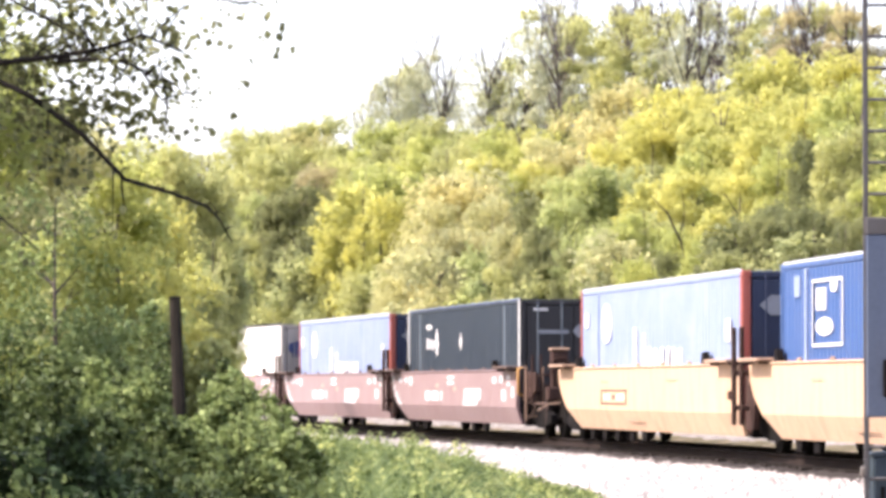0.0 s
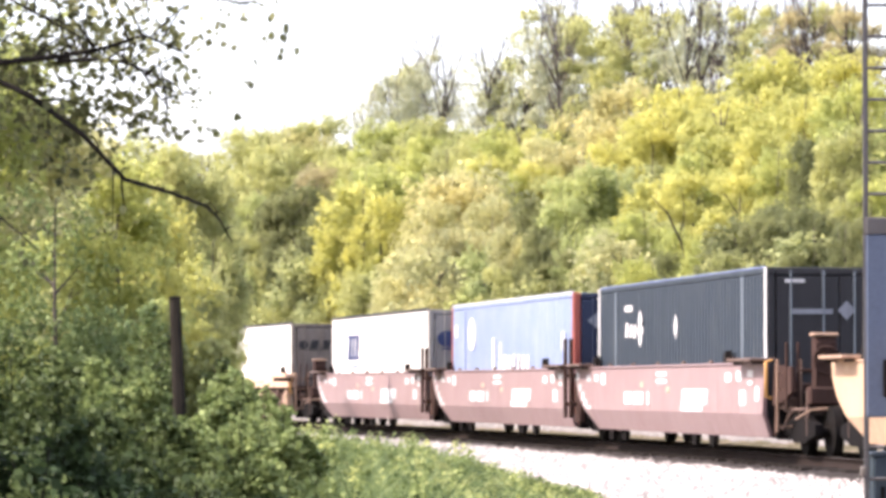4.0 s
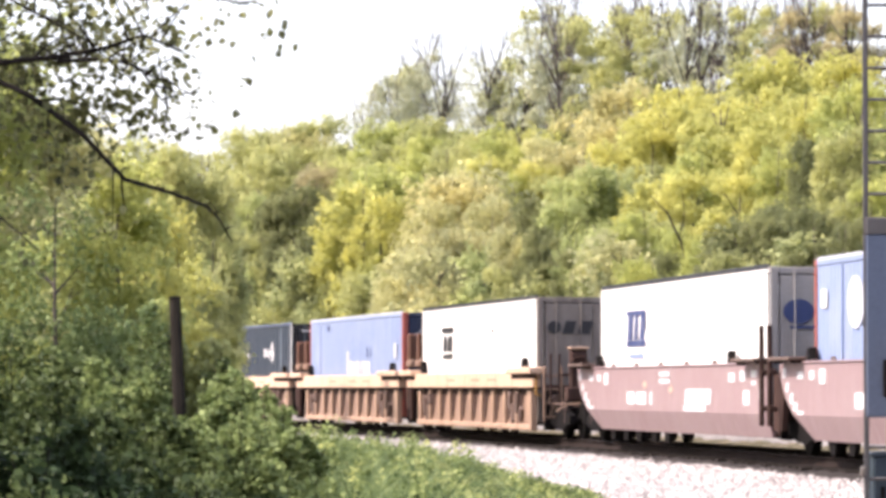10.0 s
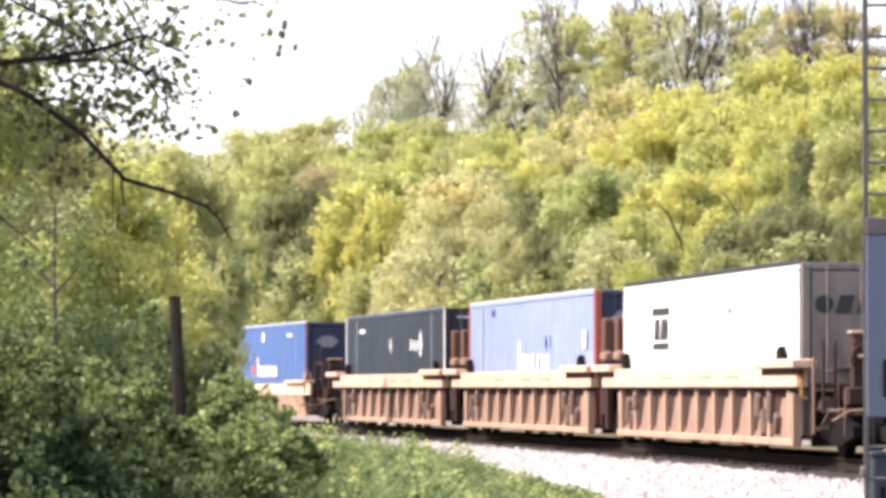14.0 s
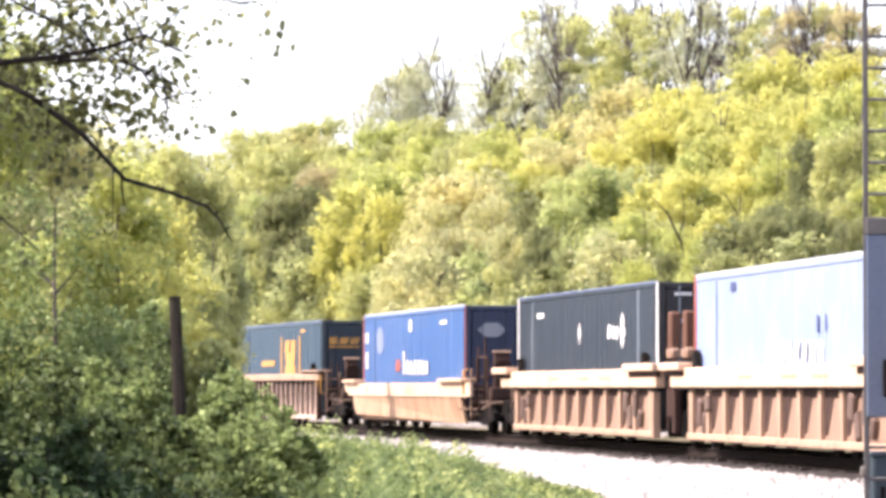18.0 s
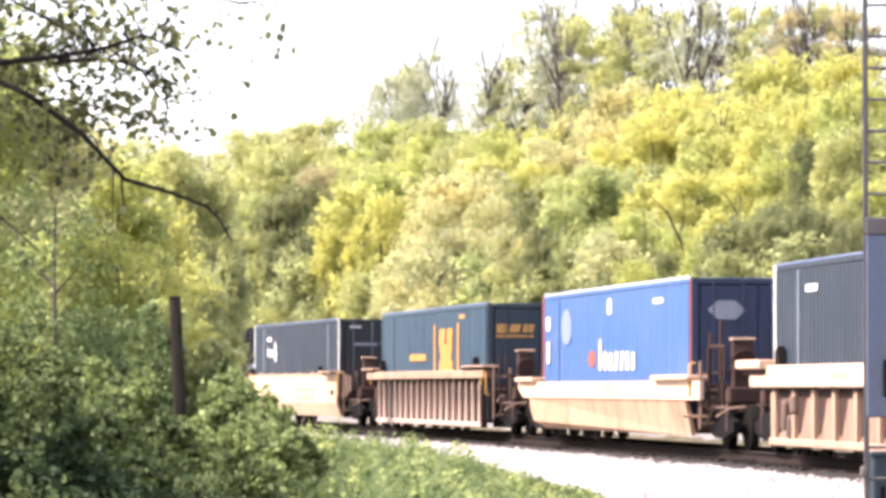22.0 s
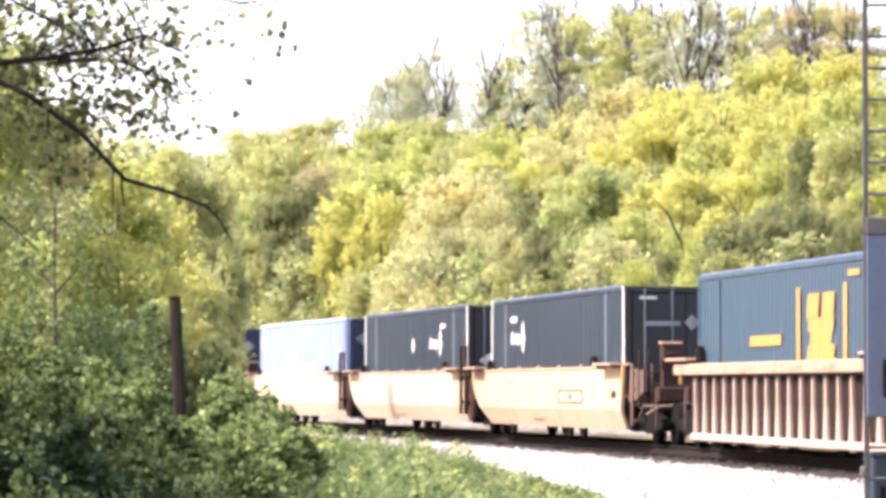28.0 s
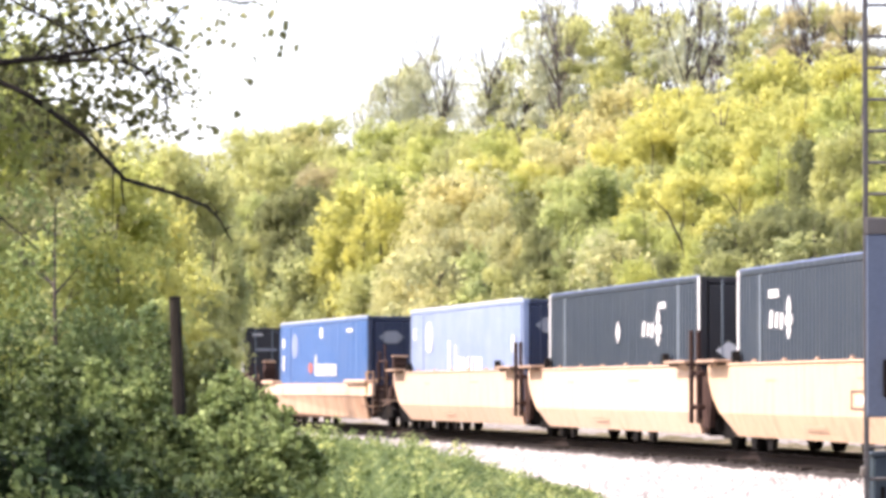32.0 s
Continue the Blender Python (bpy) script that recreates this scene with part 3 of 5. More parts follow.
def feet(car, xs, z=0.10, skin=None):
    for x in xs:
        part("jacking_pad", kept("pad", lambda: slab([(-0.30, -1.24, 0.22), (0.30, -1.24, 0.22), (0.17, -1.24, -0.02), (-0.17, -1.24, -0.02)], (0, 0.09, 0))), IRON, car, (x, 0, z))


def smooth_car(s, skin, label, group, front, rear, stand, pads, white=True, boxed=0.0):
    car = well_base(s, label, group, front, rear, stand, skin)
    hi = [(-10.0, 1.57), (8.62, 1.57), (8.44, 0.70), (-8.9, 0.70), (-9.55, 0.98), (-9.92, 1.28)]
    lo = [(8.44, 0.70), (8.31, 0.29), (-7.95, 0.29), (-8.9, 0.70)]
    plank = CAR_DULL if skin is CAR_BROWN else CAR_RUST
    for y, t in ((-1.46, 0.07), (1.46, -0.07)):
        part("side_panel", kept(("hi", y), lambda: plate(y, hi, t)), skin, car)
        part("lower_panel", kept(("lo", y), lambda: plate(y, lo, t, 0.16)), skin, car)
        part("top_flange", box(18.2, 0.10, 0.04, 0.012), skin, car, (-0.6, math.copysign(1.44, y), 1.575))
        for x, w in ((7.4, 1.9), (-9.2, 1.7)):
            part("walkway", box(w, 0.46, 0.06, 0.015), plank, car, (x + 0.3, math.copysign(1.50, y), 1.635))
            for k in (-0.4, 0.4):
                part("walkway_bracket", box(0.10, 0.30, 0.05, 0.012), IRON, car, (x + 0.3 + k * w, math.copysign(1.50, y), 1.585))
        for x in (-7.7, 5.4):
            part("container_guide", kept(("guide", y), lambda: slab([(-0.16, y, 1.58), (0.16, y, 1.58), (0.05, y, 1.82), (-0.12, y, 1.79)], (0, 0.12 * (1 if y < 0 else -1), 0))), IRON, car, (x, 0, 0))
    for x in (-5.9, -3.4, -0.9, 1.6, 4.1):
        part("side_lug", box(0.16, 0.07, 0.07, 0.02), plank, car, (x, -1.44, 1.62))
    if front == "joint":
        upright_bars(car, RUST)
        part("joint_panel", slab([(8.75, -1.40, 0.42), (9.35, -1.40, 0.42), (9.55, -1.40, 1.15), (9.40, -1.40, 1.42), (8.75, -1.40, 1.42)], (0, 0.10, 0)), RUST, car)
    else:
        part("end_wing", slab([(8.62, -1.30, 1.55), (9.95, -1.30, 1.50), (9.95, -1.30, 1.08), (9.2, -1.30, 0.90), (8.5, -1.30, 0.86)], (0, 0.08, 0)), RUST if skin is CAR_BROWN else CAR_DULL, car, label="rust-stained end plate")
    part("end_shield", box(0.06, 2.5, 0.80, 0.01), IRON, car, (8.62, 0, 0.66))
    feet(car, pads)
    y = -1.466
    if white:
        for m in (("bar", -3.85, 0.95, 0.80, 0.25), ("bar", -2.75, 0.95, 1.0, 0.25), ("bar", -1.75, 0.95, 0.25, 0.25), ("slant", 2.75, 0.99, 2.4, 0.28), ("slant", 2.45, 0.78, 2.0, 0.12), ("bar", -0.4, 1.42, 1.0, 0.08), ("bar", -0.4, 1.28, 1.0, 0.08), ("bar", -8.3, 1.36, 0.5, 0.12), ("bar", -7.4, 1.36, 0.4, 0.14), ("bar", -6.6, 1.34, 0.45, 0.24), ("bar", 5.7, 1.34, 0.5, 0.16), ("bar", 6.6, 1.36, 0.4, 0.18), ("bar", 7.5, 1.40, 0.45, 0.12), ("bar", 7.5, 1.24, 0.35, 0.08), ("bar", 6.9, 0.98, 0.5, 0.26), ("bar", 8.05, 1.05, 0.3, 0.25)):
            mark(car, *m, OFF_WHITE, y=y)
        for m in (("slant", -9.0, 0.98, 0.30, 0.18), ("slant", -8.7, 0.84, 0.35, 0.14), ("slant", -8.3, 0.74, 0.5, 0.06), ("slant", -9.35, 1.16, 0.25, 0.16), ("slant", -9.6, 1.40, 0.3, 0.16), ("oval", 0.2, 1.12, 0.3, 0.12), ("oval", -2.4, 1.22, 0.3, 0.12)):
            mark(car, *m, OFF_WHITE if m[0] == "slant" else CAR_ORANGE, y=y)
    else:
        mark(car, "bar", 2.6, 1.30, 1.1, 0.03, CAR_RUST, y=y)
        mark(car, "bar", -4.4, 1.28, 0.8, 0.03, CAR_RUST, y=y)
        mark(car, "bar", -1.2, 0.52, 1.6, 0.03, CAR_RUST, y=-1.436)
    if boxed:
        for x, z, w, h in ((0, 1.10, 2.8, 0.035), (0, 0.83, 2.8, 0.035), (-1.36, 0.965, 0.08, 0.27), (1.36, 0.965, 0.08, 0.27), (0.0, 0.965, 0.3, 0.10)):
            mark(car, "bar", boxed + x, z, w, h, CAR_DULL, y=y)
        for x, w in ((-0.75, 0.5), (0.75, 0.7)):
            mark(car, "bar", boxed + x, 0.965, w, 0.10, WHITE, y=y)
        part("brake_valve", disc(0.08, 0.08, 14), RUST, car, (7.9, -1.49, 1.02))
    return car


def ribbed_car(s, skin, chord, label, group, front, rear, stand, ribs, rib_wide, deep, thin=False):
    """Ribbed sides under a top rail; thin: narrow ribs before rusty plates darkened for recess shade, else broad ribs
    on rusty plates.
    """
    car = well_base(s, label, group, front, rear, stand, skin)
    top, tall = (1.60, 0.21) if thin else (1.53, 0.37)
    low = top - tall
    web, plank, bone = (SHADED_RUST, CAR_RUST, skin) if thin else (CAR_WEB, chord, CAR_RUST)
    for g in (-1, 1):
        part("top_chord", box(17.9, 0.20, tall, 0.02), chord, car, (-0.05, g * 1.49, top - tall / 2))
        # black strip drawn for the shadow line below the chord
        part("chord_shadow", box(17.7, 0.18, 0.045, 0.01), IRON, car, (-0.05, g * 1.46, low - 0.02))
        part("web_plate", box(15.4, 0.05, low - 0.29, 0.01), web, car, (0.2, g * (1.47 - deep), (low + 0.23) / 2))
        part("bottom_chord", box(15.9, 0.17, 0.13, 0.02), bone, car, (0.2, g * 1.43, 0.245))
        for i in range(ribs):
            x = -7.45 + 15.3 * i / (ribs - 1)
            if thin:
                # narrow at the top, flared at the foot
                part("rib", kept(("flared", g), lambda: slab([(-0.05, g * 1.49, low - 0.02), (0.05, g * 1.49, low - 0.02), (0.06, g * 1.49, 0.85), (0.14, g * 1.49, 0.31), (-0.14, g * 1.49, 0.31), (-0.06, g * 1.49, 0.85)], (0, -deep * g, 0))), bone, car, (x, 0, 0))
            else:
                part("rib", box(rib_wide, deep, low - 0.33, 0.012), bone, car, (x, g * (1.49 - deep / 2), (low + 0.27) / 2))
        # shadows of rib and chord are drawn as dark tapered plates on the web
        if not thin:
            for i in range(ribs - 1):
                x = -7.45 + 15.3 * i / (ribs - 1) + 0.13
                y = g * (1.499 - deep)
                part("rib_shadow", kept(("rib_shadow", g, deep), lambda: slab([(0, y, 1.13), (1.22, y, 1.13), (1.22, y, 1.02), (0.62, y, 0.98), (0.50, y, 0.80), (0.22, y, 0.42), (0, y, 0.38)], (0, 0.008 * g, 0))), RUST, car, (x, 0, 0), label="dark plate drawn as the rib's shadow on the web")
        for x, w in ((7.75, 2.9), (-8.55, 2.0)):
            part("end_platform", box(w, 0.42, 0.06 if thin else 0.15, 0.02), plank, car, (x, g * (1.45 if thin else 1.52), top + (0.08 if thin else 0.025)))
            # dark strip stands in for the shadow gap beneath the platform
            part("platform_shadow", box(w * 0.97, 0.36, 0.09, 0.01), IRON, car, (x, g * 1.44, top + 0.045)) if thin else part("platform_shadow", box(w * 0.95, 0.08, 0.11, 0.01), RUST, car, (x, g * 1.57, top - 0.105))
        for x in (-7.4, 6.9):
            part("container_guide", kept(("cone", g, top), lambda: slab([(-0.22, g * 1.44, top), (0.22, g * 1.44, top), (0.06, g * 1.44, top + 0.33), (-0.18, g * 1.44, top + 0.26)], (0, -0.12 * g, 0))), IRON, car, (x, 0, 0))
        for x in (8.15, -7.55):
            part("end_post", box(0.16, 0.16, 0.90, 0.015), RUST if thin else bone, car, (x, g * 1.42, 0.62))
    part("end_shield", box(0.06, 2.5, 0.95, 0.01), IRON, car, (8.52, 0, 0.66))
    if thin:
        for x in (8.6, -8.4):
            part("grab_iron", box(0.06, 0.06, 0.4, 0.012), AMBER, car, (x, -1.56, 1.42), label="yellow painted grab iron")
    else:
        # pipework and lever gear at the ends
        for x, z, w, h, a in ((5.5, 0.86, 0.30, 0.42, 14), (5.9, 0.56, 0.22, 0.46, -16), (6.4, 0.82, 0.26, 0.5, 8), (6.9, 0.55, 0.2, 0.35, 25), (-6.6, 0.70, 0.26, 0.5, 14), (-5.9, 0.86, 0.30, 0.3, -10), (-6.2, 0.5, 0.18, 0.4, 20)):
            part("brake_gear", box(w, 0.12, h, 0.03), CAR_DULL, car, (x, -1.46, z), (0, a, 0))
    if front == "joint":
        for dx in (8.95, 10.3):
            part("upright_bar", box(0.30, 0.20, 0.90, 0.03), RED_RUST, car, (dx, -1.22, 2.18), (0, 3, 0))
            part("bar_foot", box(0.46, 0.2, 0.22, 0.05), CAR_WEB, car, (dx, -1.24, 1.82))
        for x, z, w, h in ((9.15, 0.95, 0.36, 0.75), (9.55, 0.72, 0.2, 0.9)):
            part("joint_bracket", box(w, 0.16, h, 0.03), RUST, car, (x, -1.30, z))
    feet(car, (-6.2, -4.6, 3.4, 4.7), 0.06)
    for x in (-2.0, 1.5, 3.8):
        mark(car, "bar", x, top - tall * 0.5, 1.1, 0.05, CAR_RUST, y=-1.593)
    return car


def two_tone_car(s, label, group, stand):
    car = well_base(s, label, group, "coupler", "coupler", stand, CAR_YELLOW)
    hi = [(-10.2, 1.29), (9.7, 1.29), (9.7, 0.93), (-9.5, 0.93), (-10.2, 1.12)]
    lo = [(8.25, 0.925), (8.25, 0.25), (-7.6, 0.25), (-8.25, 0.40), (-8.65, 0.62), (-8.9, 0.925)]
    for y, t in ((-1.50, 0.08), (1.50, -0.08)):
        part("upper_band", kept(("band", y), lambda: plate(y, hi, t)), CAR_CREAM, car)
        part("lower_panel", kept(("skirt", y), lambda: plate(math.copysign(1.47, y), lo, t, 0.14)), CAR_STAIN, car)
        for x, w in ((7.4, 3.4), (-8.9, 2.3)):
            part("walkway", box(w, 0.44, 0.10, 0.02), CAR_PEACH, car, (x, math.copysign(1.40, y), 1.345))
    for x in (8.25, 8.7, 9.15):
        part("step_iron", box(0.06, 0.30, 0.05, 0.012), CAR_RUST, car, (x, -1.36, 0.62))
    part("air_tank", disc(0.22, 1.0, 16), IRON, car, (8.9, -0.6, 0.62), (0, 0, 90))
    for x, h in ((9.3, 0.9), (10.2, 1.1), (10.5, 0.6)):
        part("handrail", box(0.07, 0.05, h, 0.012), RUST, car, (x, -1.2, 1.29 + h / 2))
    part("handrail", box(1.2, 0.05, 0.06, 0.012), RUST, car, (9.9, -1.2, 1.92))
    feet(car, (-7.2, -6.0, -4.9, -3.3, -2.0), 0.13)
    y = -1.506
    mark(car, "bar", 0.8, 1.10, 1.1, 0.2, CAR_YELLOW, y=y)
    mark(car, "bar", -6.2, 1.10, 0.5, 0.2, CAR_YELLOW, y=y)
    return car


# markings, as rows of kind, x, z, width, height, paint
SEAL = [("oval", -5.0, 2.15, 1.25, 0.80, FADED), ("bar", -7.3, 2.25, 0.45, 0.30, OFF_WHITE), ("bar", -7.3, 1.60, 0.35, 0.50, OFF_WHITE)]
WORD = [("bar", -1.05, 1.50, 0.22, 0.66, OFF_WHITE), ("oval", -0.50, 1.37, 0.49, 0.42, OFF_WHITE), ("bar", 0.10, 1.35, 0.33, 0.38, OFF_WHITE), ("slant", 0.70, 1.36, 0.43, 0.40, OFF_WHITE), ("slant", 1.30, 1.36, 0.38, 0.40, OFF_WHITE), ("bar", 1.90, 1.35, 0.38, 0.38, OFF_WHITE), ("bar", 2.50, 1.35, 0.33, 0.36, OFF_WHITE)]
ROYAL_MARKS = SEAL + WORD + [("oval", -2.0, 1.42, 0.8, 0.36, RED), ("bar", 0.0, 2.50, 0.45, 0.32, OFF_WHITE), ("bar", 5.0, 2.52, 1.0, 0.10, OFF_WHITE)]
PALE_MARKS = [("oval", -5.0, 2.15, 1.2, 0.85, TOP_LIGHT)] + SEAL[1:2] + [("bar", -1.9, 1.55, 0.35, 0.95, OFF_WHITE)] + [(k, x + 0.1, z, w * 1.1, h * 1.2, m) for k, x, z, w, h, m in WORD] + [("bar", 6.9, 1.85, 0.45, 0.42, TOP_LIGHT)]
HEXES = [("diamond", -0.62, 2.28, 0.75, 0.36, DIM), ("diamond", 0.62, 2.28, 0.75, 0.36, DIM)]
CUBE_END = [("lens", 0.12, 2.15, 0.32, 0.34, DIM), ("bar", -0.50, 2.13, 0.75, 0.09, DIM), ("bar", -0.80, 2.66, 0.35, 0.06, OFF_WHITE), ("bar", 0.75, 2.5, 0.25, 0.08, DIM)]


def cube_marks(x):
    return [("slant", x - 0.80, 1.98, 0.34, 0.30, OFF_WHITE), ("slant", x - 0.36, 1.96, 0.30, 0.26, OFF_WHITE), ("slant", x + 0.05, 1.94, 0.30, 0.28, OFF_WHITE), ("lens", x + 0.62, 2.16, 0.40, 0.42, OFF_WHITE), ("oval", x + 0.62, 1.95, 0.60, 0.24, OFF_WHITE), ("lens", x + 0.62, 1.76, 0.36, 0.30, OFF_WHITE)]


TRIO_1, TRIO_2, TRIO_3, TRIO_4 = "yellow cars of the leading set", "brown cars of one articulated set", "ribbed yellow cars of one articulated set", "smooth cream cars of one articulated set"
JOINT, END = "joint", "coupler"
FIVE, PAIRS = (-7.0, -5.6, -4.2, -2.6, -1.3), (-6.9, -5.5, 1.6, 3.2)

smooth_car(17.5, CAR_YELLOW, "smooth-sided yellow well car with faded lettering, coupled in a train", TRIO_1, JOINT, JOINT, False, PAIRS, False)
smooth_car(-1.8, CAR_YELLOW, "smooth-sided yellow well car with a boxed stencil", TRIO_1, JOINT, END, False, FIVE, False, -3.4)
smooth_car(-25.5, CAR_BROWN, "dusty red-brown well car with white markings and a brake stand", TRIO_2, END, JOINT, True, PAIRS)
smooth_car(-44.6, CAR_BROWN, "dusty red-brown well car with white markings, middle of its set", TRIO_2, JOINT, JOINT, False, PAIRS)
smooth_car(-64.1, CAR_BROWN, "dusty red-brown well car with white markings, last of its set", TRIO_2, JOINT, END, False, FIVE)
ribbed_car(-87.8, CAR_RUST, CAR_ORANGE, "ribbed rusty yellow well car with a brake stand", TRIO_3, END, JOINT, True, 11, 0.20, 0.08)
ribbed_car(-107.1, CAR_RUST, CAR_ORANGE, "ribbed rusty yellow well car with orange end platforms", TRIO_3, JOINT, JOINT, False, 11, 0.20, 0.08)
ribbed_car(-126.5, CAR_RUST, CAR_ORANGE, "ribbed rusty yellow well car, last of its articulated set", TRIO_3, JOINT, END, False, 11, 0.20, 0.08)
two_tone_car(-150.1, "single two-tone yellow well car with a pale upper band", "single well cars", True)
ribbed_car(-173.5, CAR_ROSE, CAR_RUST, "single well car with thin pale ribs under a rusty rail", "single well cars", END, END, True, 18, 0.11, 0.06, True)
smooth_car(-197.0, CAR_PEACH, "smooth peach-yellow well car with a boxed stencil and a brake stand", TRIO_4, END, JOINT, True, PAIRS, False, 3.0)
smooth_car(-216.5, CAR_CREAM, "smooth cream-yellow well car, middle of its set", TRIO_4, JOINT, JOINT, False, PAIRS, False)
smooth_car(-236.0, CAR_CREAM, "smooth cream-yellow well car, last of its set", TRIO_4, JOINT, END, False, FIVE, False)
two_tone_car(-259.1, "single two-tone yellow well car behind the cream set", "single well cars", True)
smooth_car(-282.6, CAR_CREAM, "smooth cream-yellow well car with a brake stand", "", END, END, True, PAIRS, False)

SQUARE = [("bar", -4.4, 2.55, 2.3, 0.05, OFF_WHITE), ("bar", -4.4, 1.50, 2.3, 0.05, OFF_WHITE), ("bar", -5.51, 2.025, 0.07, 1.0, OFF_WHITE), ("bar", -3.29, 2.025, 0.07, 1.0, OFF_WHITE), ("bar", -4.85, 2.25, 0.75, 0.36, OFF_WHITE), ("oval", -3.9, 2.45, 0.55, 0.22, OFF_WHITE), ("oval", -4.6, 1.80, 1.3, 0.30, OFF_WHITE), ("bar", -6.7, 2.5, 0.5, 0.35, PALE_BLUE)]
container(17.5, DEEP_ROYAL, "bright blue container with a white framed emblem", post=PALE_BLUE, marks=SQUARE)
container(-1.8, PALE_BLUE, "sun-bleached pale blue container with orange-red end posts", edge=RED, ends=SHADED_BLUE, marks=PALE_MARKS, end_marks=HEXES)
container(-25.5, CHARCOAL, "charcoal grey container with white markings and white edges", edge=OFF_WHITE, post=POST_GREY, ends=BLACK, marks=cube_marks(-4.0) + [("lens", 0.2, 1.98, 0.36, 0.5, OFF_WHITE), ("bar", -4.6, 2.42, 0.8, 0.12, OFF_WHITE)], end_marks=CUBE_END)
container(-44.5, PALE_BLUE, "pale blue container with white lettering blocks and red end posts", edge=RED, ends=SHADED_BLUE, marks=PALE_MARKS, end_marks=HEXES)
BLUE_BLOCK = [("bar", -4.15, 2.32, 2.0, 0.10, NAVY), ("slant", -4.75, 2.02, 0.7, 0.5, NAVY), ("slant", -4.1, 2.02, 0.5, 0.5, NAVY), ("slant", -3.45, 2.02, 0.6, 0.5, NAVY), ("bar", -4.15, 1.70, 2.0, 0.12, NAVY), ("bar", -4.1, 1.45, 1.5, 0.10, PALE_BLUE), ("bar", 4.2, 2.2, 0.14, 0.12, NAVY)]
container(-64.1, WHITE, "white container with a blue emblem block and a dark roof edge", roof=BLACK, ends=SHADED_WHITE, marks=BLUE_BLOCK, end_marks=[("oval", -0.80, 2.12, 0.55, 0.44, NAVY), ("oval", -0.25, 2.10, 0.5, 0.34, NAVY), ("slant", 0.35, 2.10, 0.6, 0.34, NAVY), ("bar", -0.3, 1.85, 1.3, 0.05, NAVY)])
container(-87.8, WHITE, "white container with a black emblem and a grimy, shade-darkened door end", roof=BLACK, ends=GRIMY_SHADED, post=WHITE, marks=[("bar", -4.1, 2.30, 1.7, 0.14, BLACK), ("slant", -4.5, 1.95, 0.6, 0.40, BLACK), ("slant", -3.75, 1.95, 0.7, 0.40, BLACK), ("bar", -4.1, 1.62, 1.6, 0.12, BLACK), ("bar", 3.0, 2.55, 0.16, 0.10, BLACK), ("bar", 2.3, 2.2, 0.14, 0.1, BLACK)], end_marks=[("oval", -0.92, 2.20, 0.32, 0.30, BLACK), ("slant", -0.56, 2.20, 0.34, 0.30, BLACK), ("slant", -0.18, 2.20, 0.36, 0.30, BLACK)])
container(-107.1, PALE_BLUE, "bleached pale blue container with rust-red door posts", edge=RED, ends=SHADED_BLUE, marks=PALE_MARKS[3:11] + [("bar", -4.4, 2.62, 0.5, 0.16, NAVY), ("bar", 2.4, 1.85, 0.14, 0.28, NAVY), ("bar", 3.0, 1.85, 0.14, 0.28, NAVY)], end_marks=HEXES)
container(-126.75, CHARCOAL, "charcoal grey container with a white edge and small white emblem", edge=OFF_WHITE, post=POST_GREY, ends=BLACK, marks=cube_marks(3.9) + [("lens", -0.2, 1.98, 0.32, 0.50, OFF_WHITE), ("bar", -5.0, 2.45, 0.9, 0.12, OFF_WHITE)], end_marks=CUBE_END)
container(-150.1, ROYAL, "royal blue container with red corner posts and white lettering blocks", edge=RED, ends=SHADED_BLUE, marks=ROYAL_MARKS, end_marks=HEXES)
container(-173.5, TEAL, "slate blue container with a large amber emblem panel", ends=SHADED_TEAL, marks=[("bar", 0.62, 1.75, 0.26, 1.45, AMBER), ("bar", 4.02, 1.75, 0.26, 1.45, AMBER), ("slant", 1.72, 2.14, 0.95, 0.42, AMBER), ("slant", 2.82, 2.14, 0.95, 0.42, AMBER), ("slant", 2.3, 1.84, 1.9, 0.22, AMBER), ("slant", 2.3, 1.62, 1.6, 0.22, AMBER), ("slant", 2.3, 1.40, 2.0, 0.22, AMBER), ("bar", 2.3, 1.18, 2.2, 0.22, AMBER), ("slant", -2.0, 1.62, 2.6, 0.18, AMBER), ("bar", 4.6, 2.62, 0.8, 0.10, AMBER)], end_marks=[("bar", -0.62, 2.08, 0.95, 0.06, AMBER), ("bar", -0.95, 2.27, 0.26, 0.22, AMBER), ("slant", -0.62, 2.27, 0.32, 0.20, AMBER), ("slant", -0.28, 2.27, 0.32, 0.20, AMBER)])
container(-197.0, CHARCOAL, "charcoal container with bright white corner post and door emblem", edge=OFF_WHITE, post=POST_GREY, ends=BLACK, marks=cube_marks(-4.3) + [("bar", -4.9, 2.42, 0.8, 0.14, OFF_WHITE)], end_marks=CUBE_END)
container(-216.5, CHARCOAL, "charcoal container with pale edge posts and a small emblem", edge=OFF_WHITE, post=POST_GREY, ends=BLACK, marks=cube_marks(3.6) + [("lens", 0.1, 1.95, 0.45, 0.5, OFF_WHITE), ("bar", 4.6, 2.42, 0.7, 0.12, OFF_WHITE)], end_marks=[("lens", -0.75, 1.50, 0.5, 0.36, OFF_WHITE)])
container(-236.0, PALE_BLUE, "very faded pale blue container with blue doors darkened for shade", ends=SHADED_BLUE, marks=PALE_MARKS, end_marks=HEXES)
container(-259.1, ROYAL, "royal blue container with white lettering and a pale door emblem", edge=ROYAL, ends=SHADED_BLUE, marks=ROYAL_MARKS, end_marks=HEXES)
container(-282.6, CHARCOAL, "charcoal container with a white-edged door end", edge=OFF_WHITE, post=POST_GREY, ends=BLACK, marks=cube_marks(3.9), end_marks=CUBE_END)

# ---- trees, bushes, grass ----


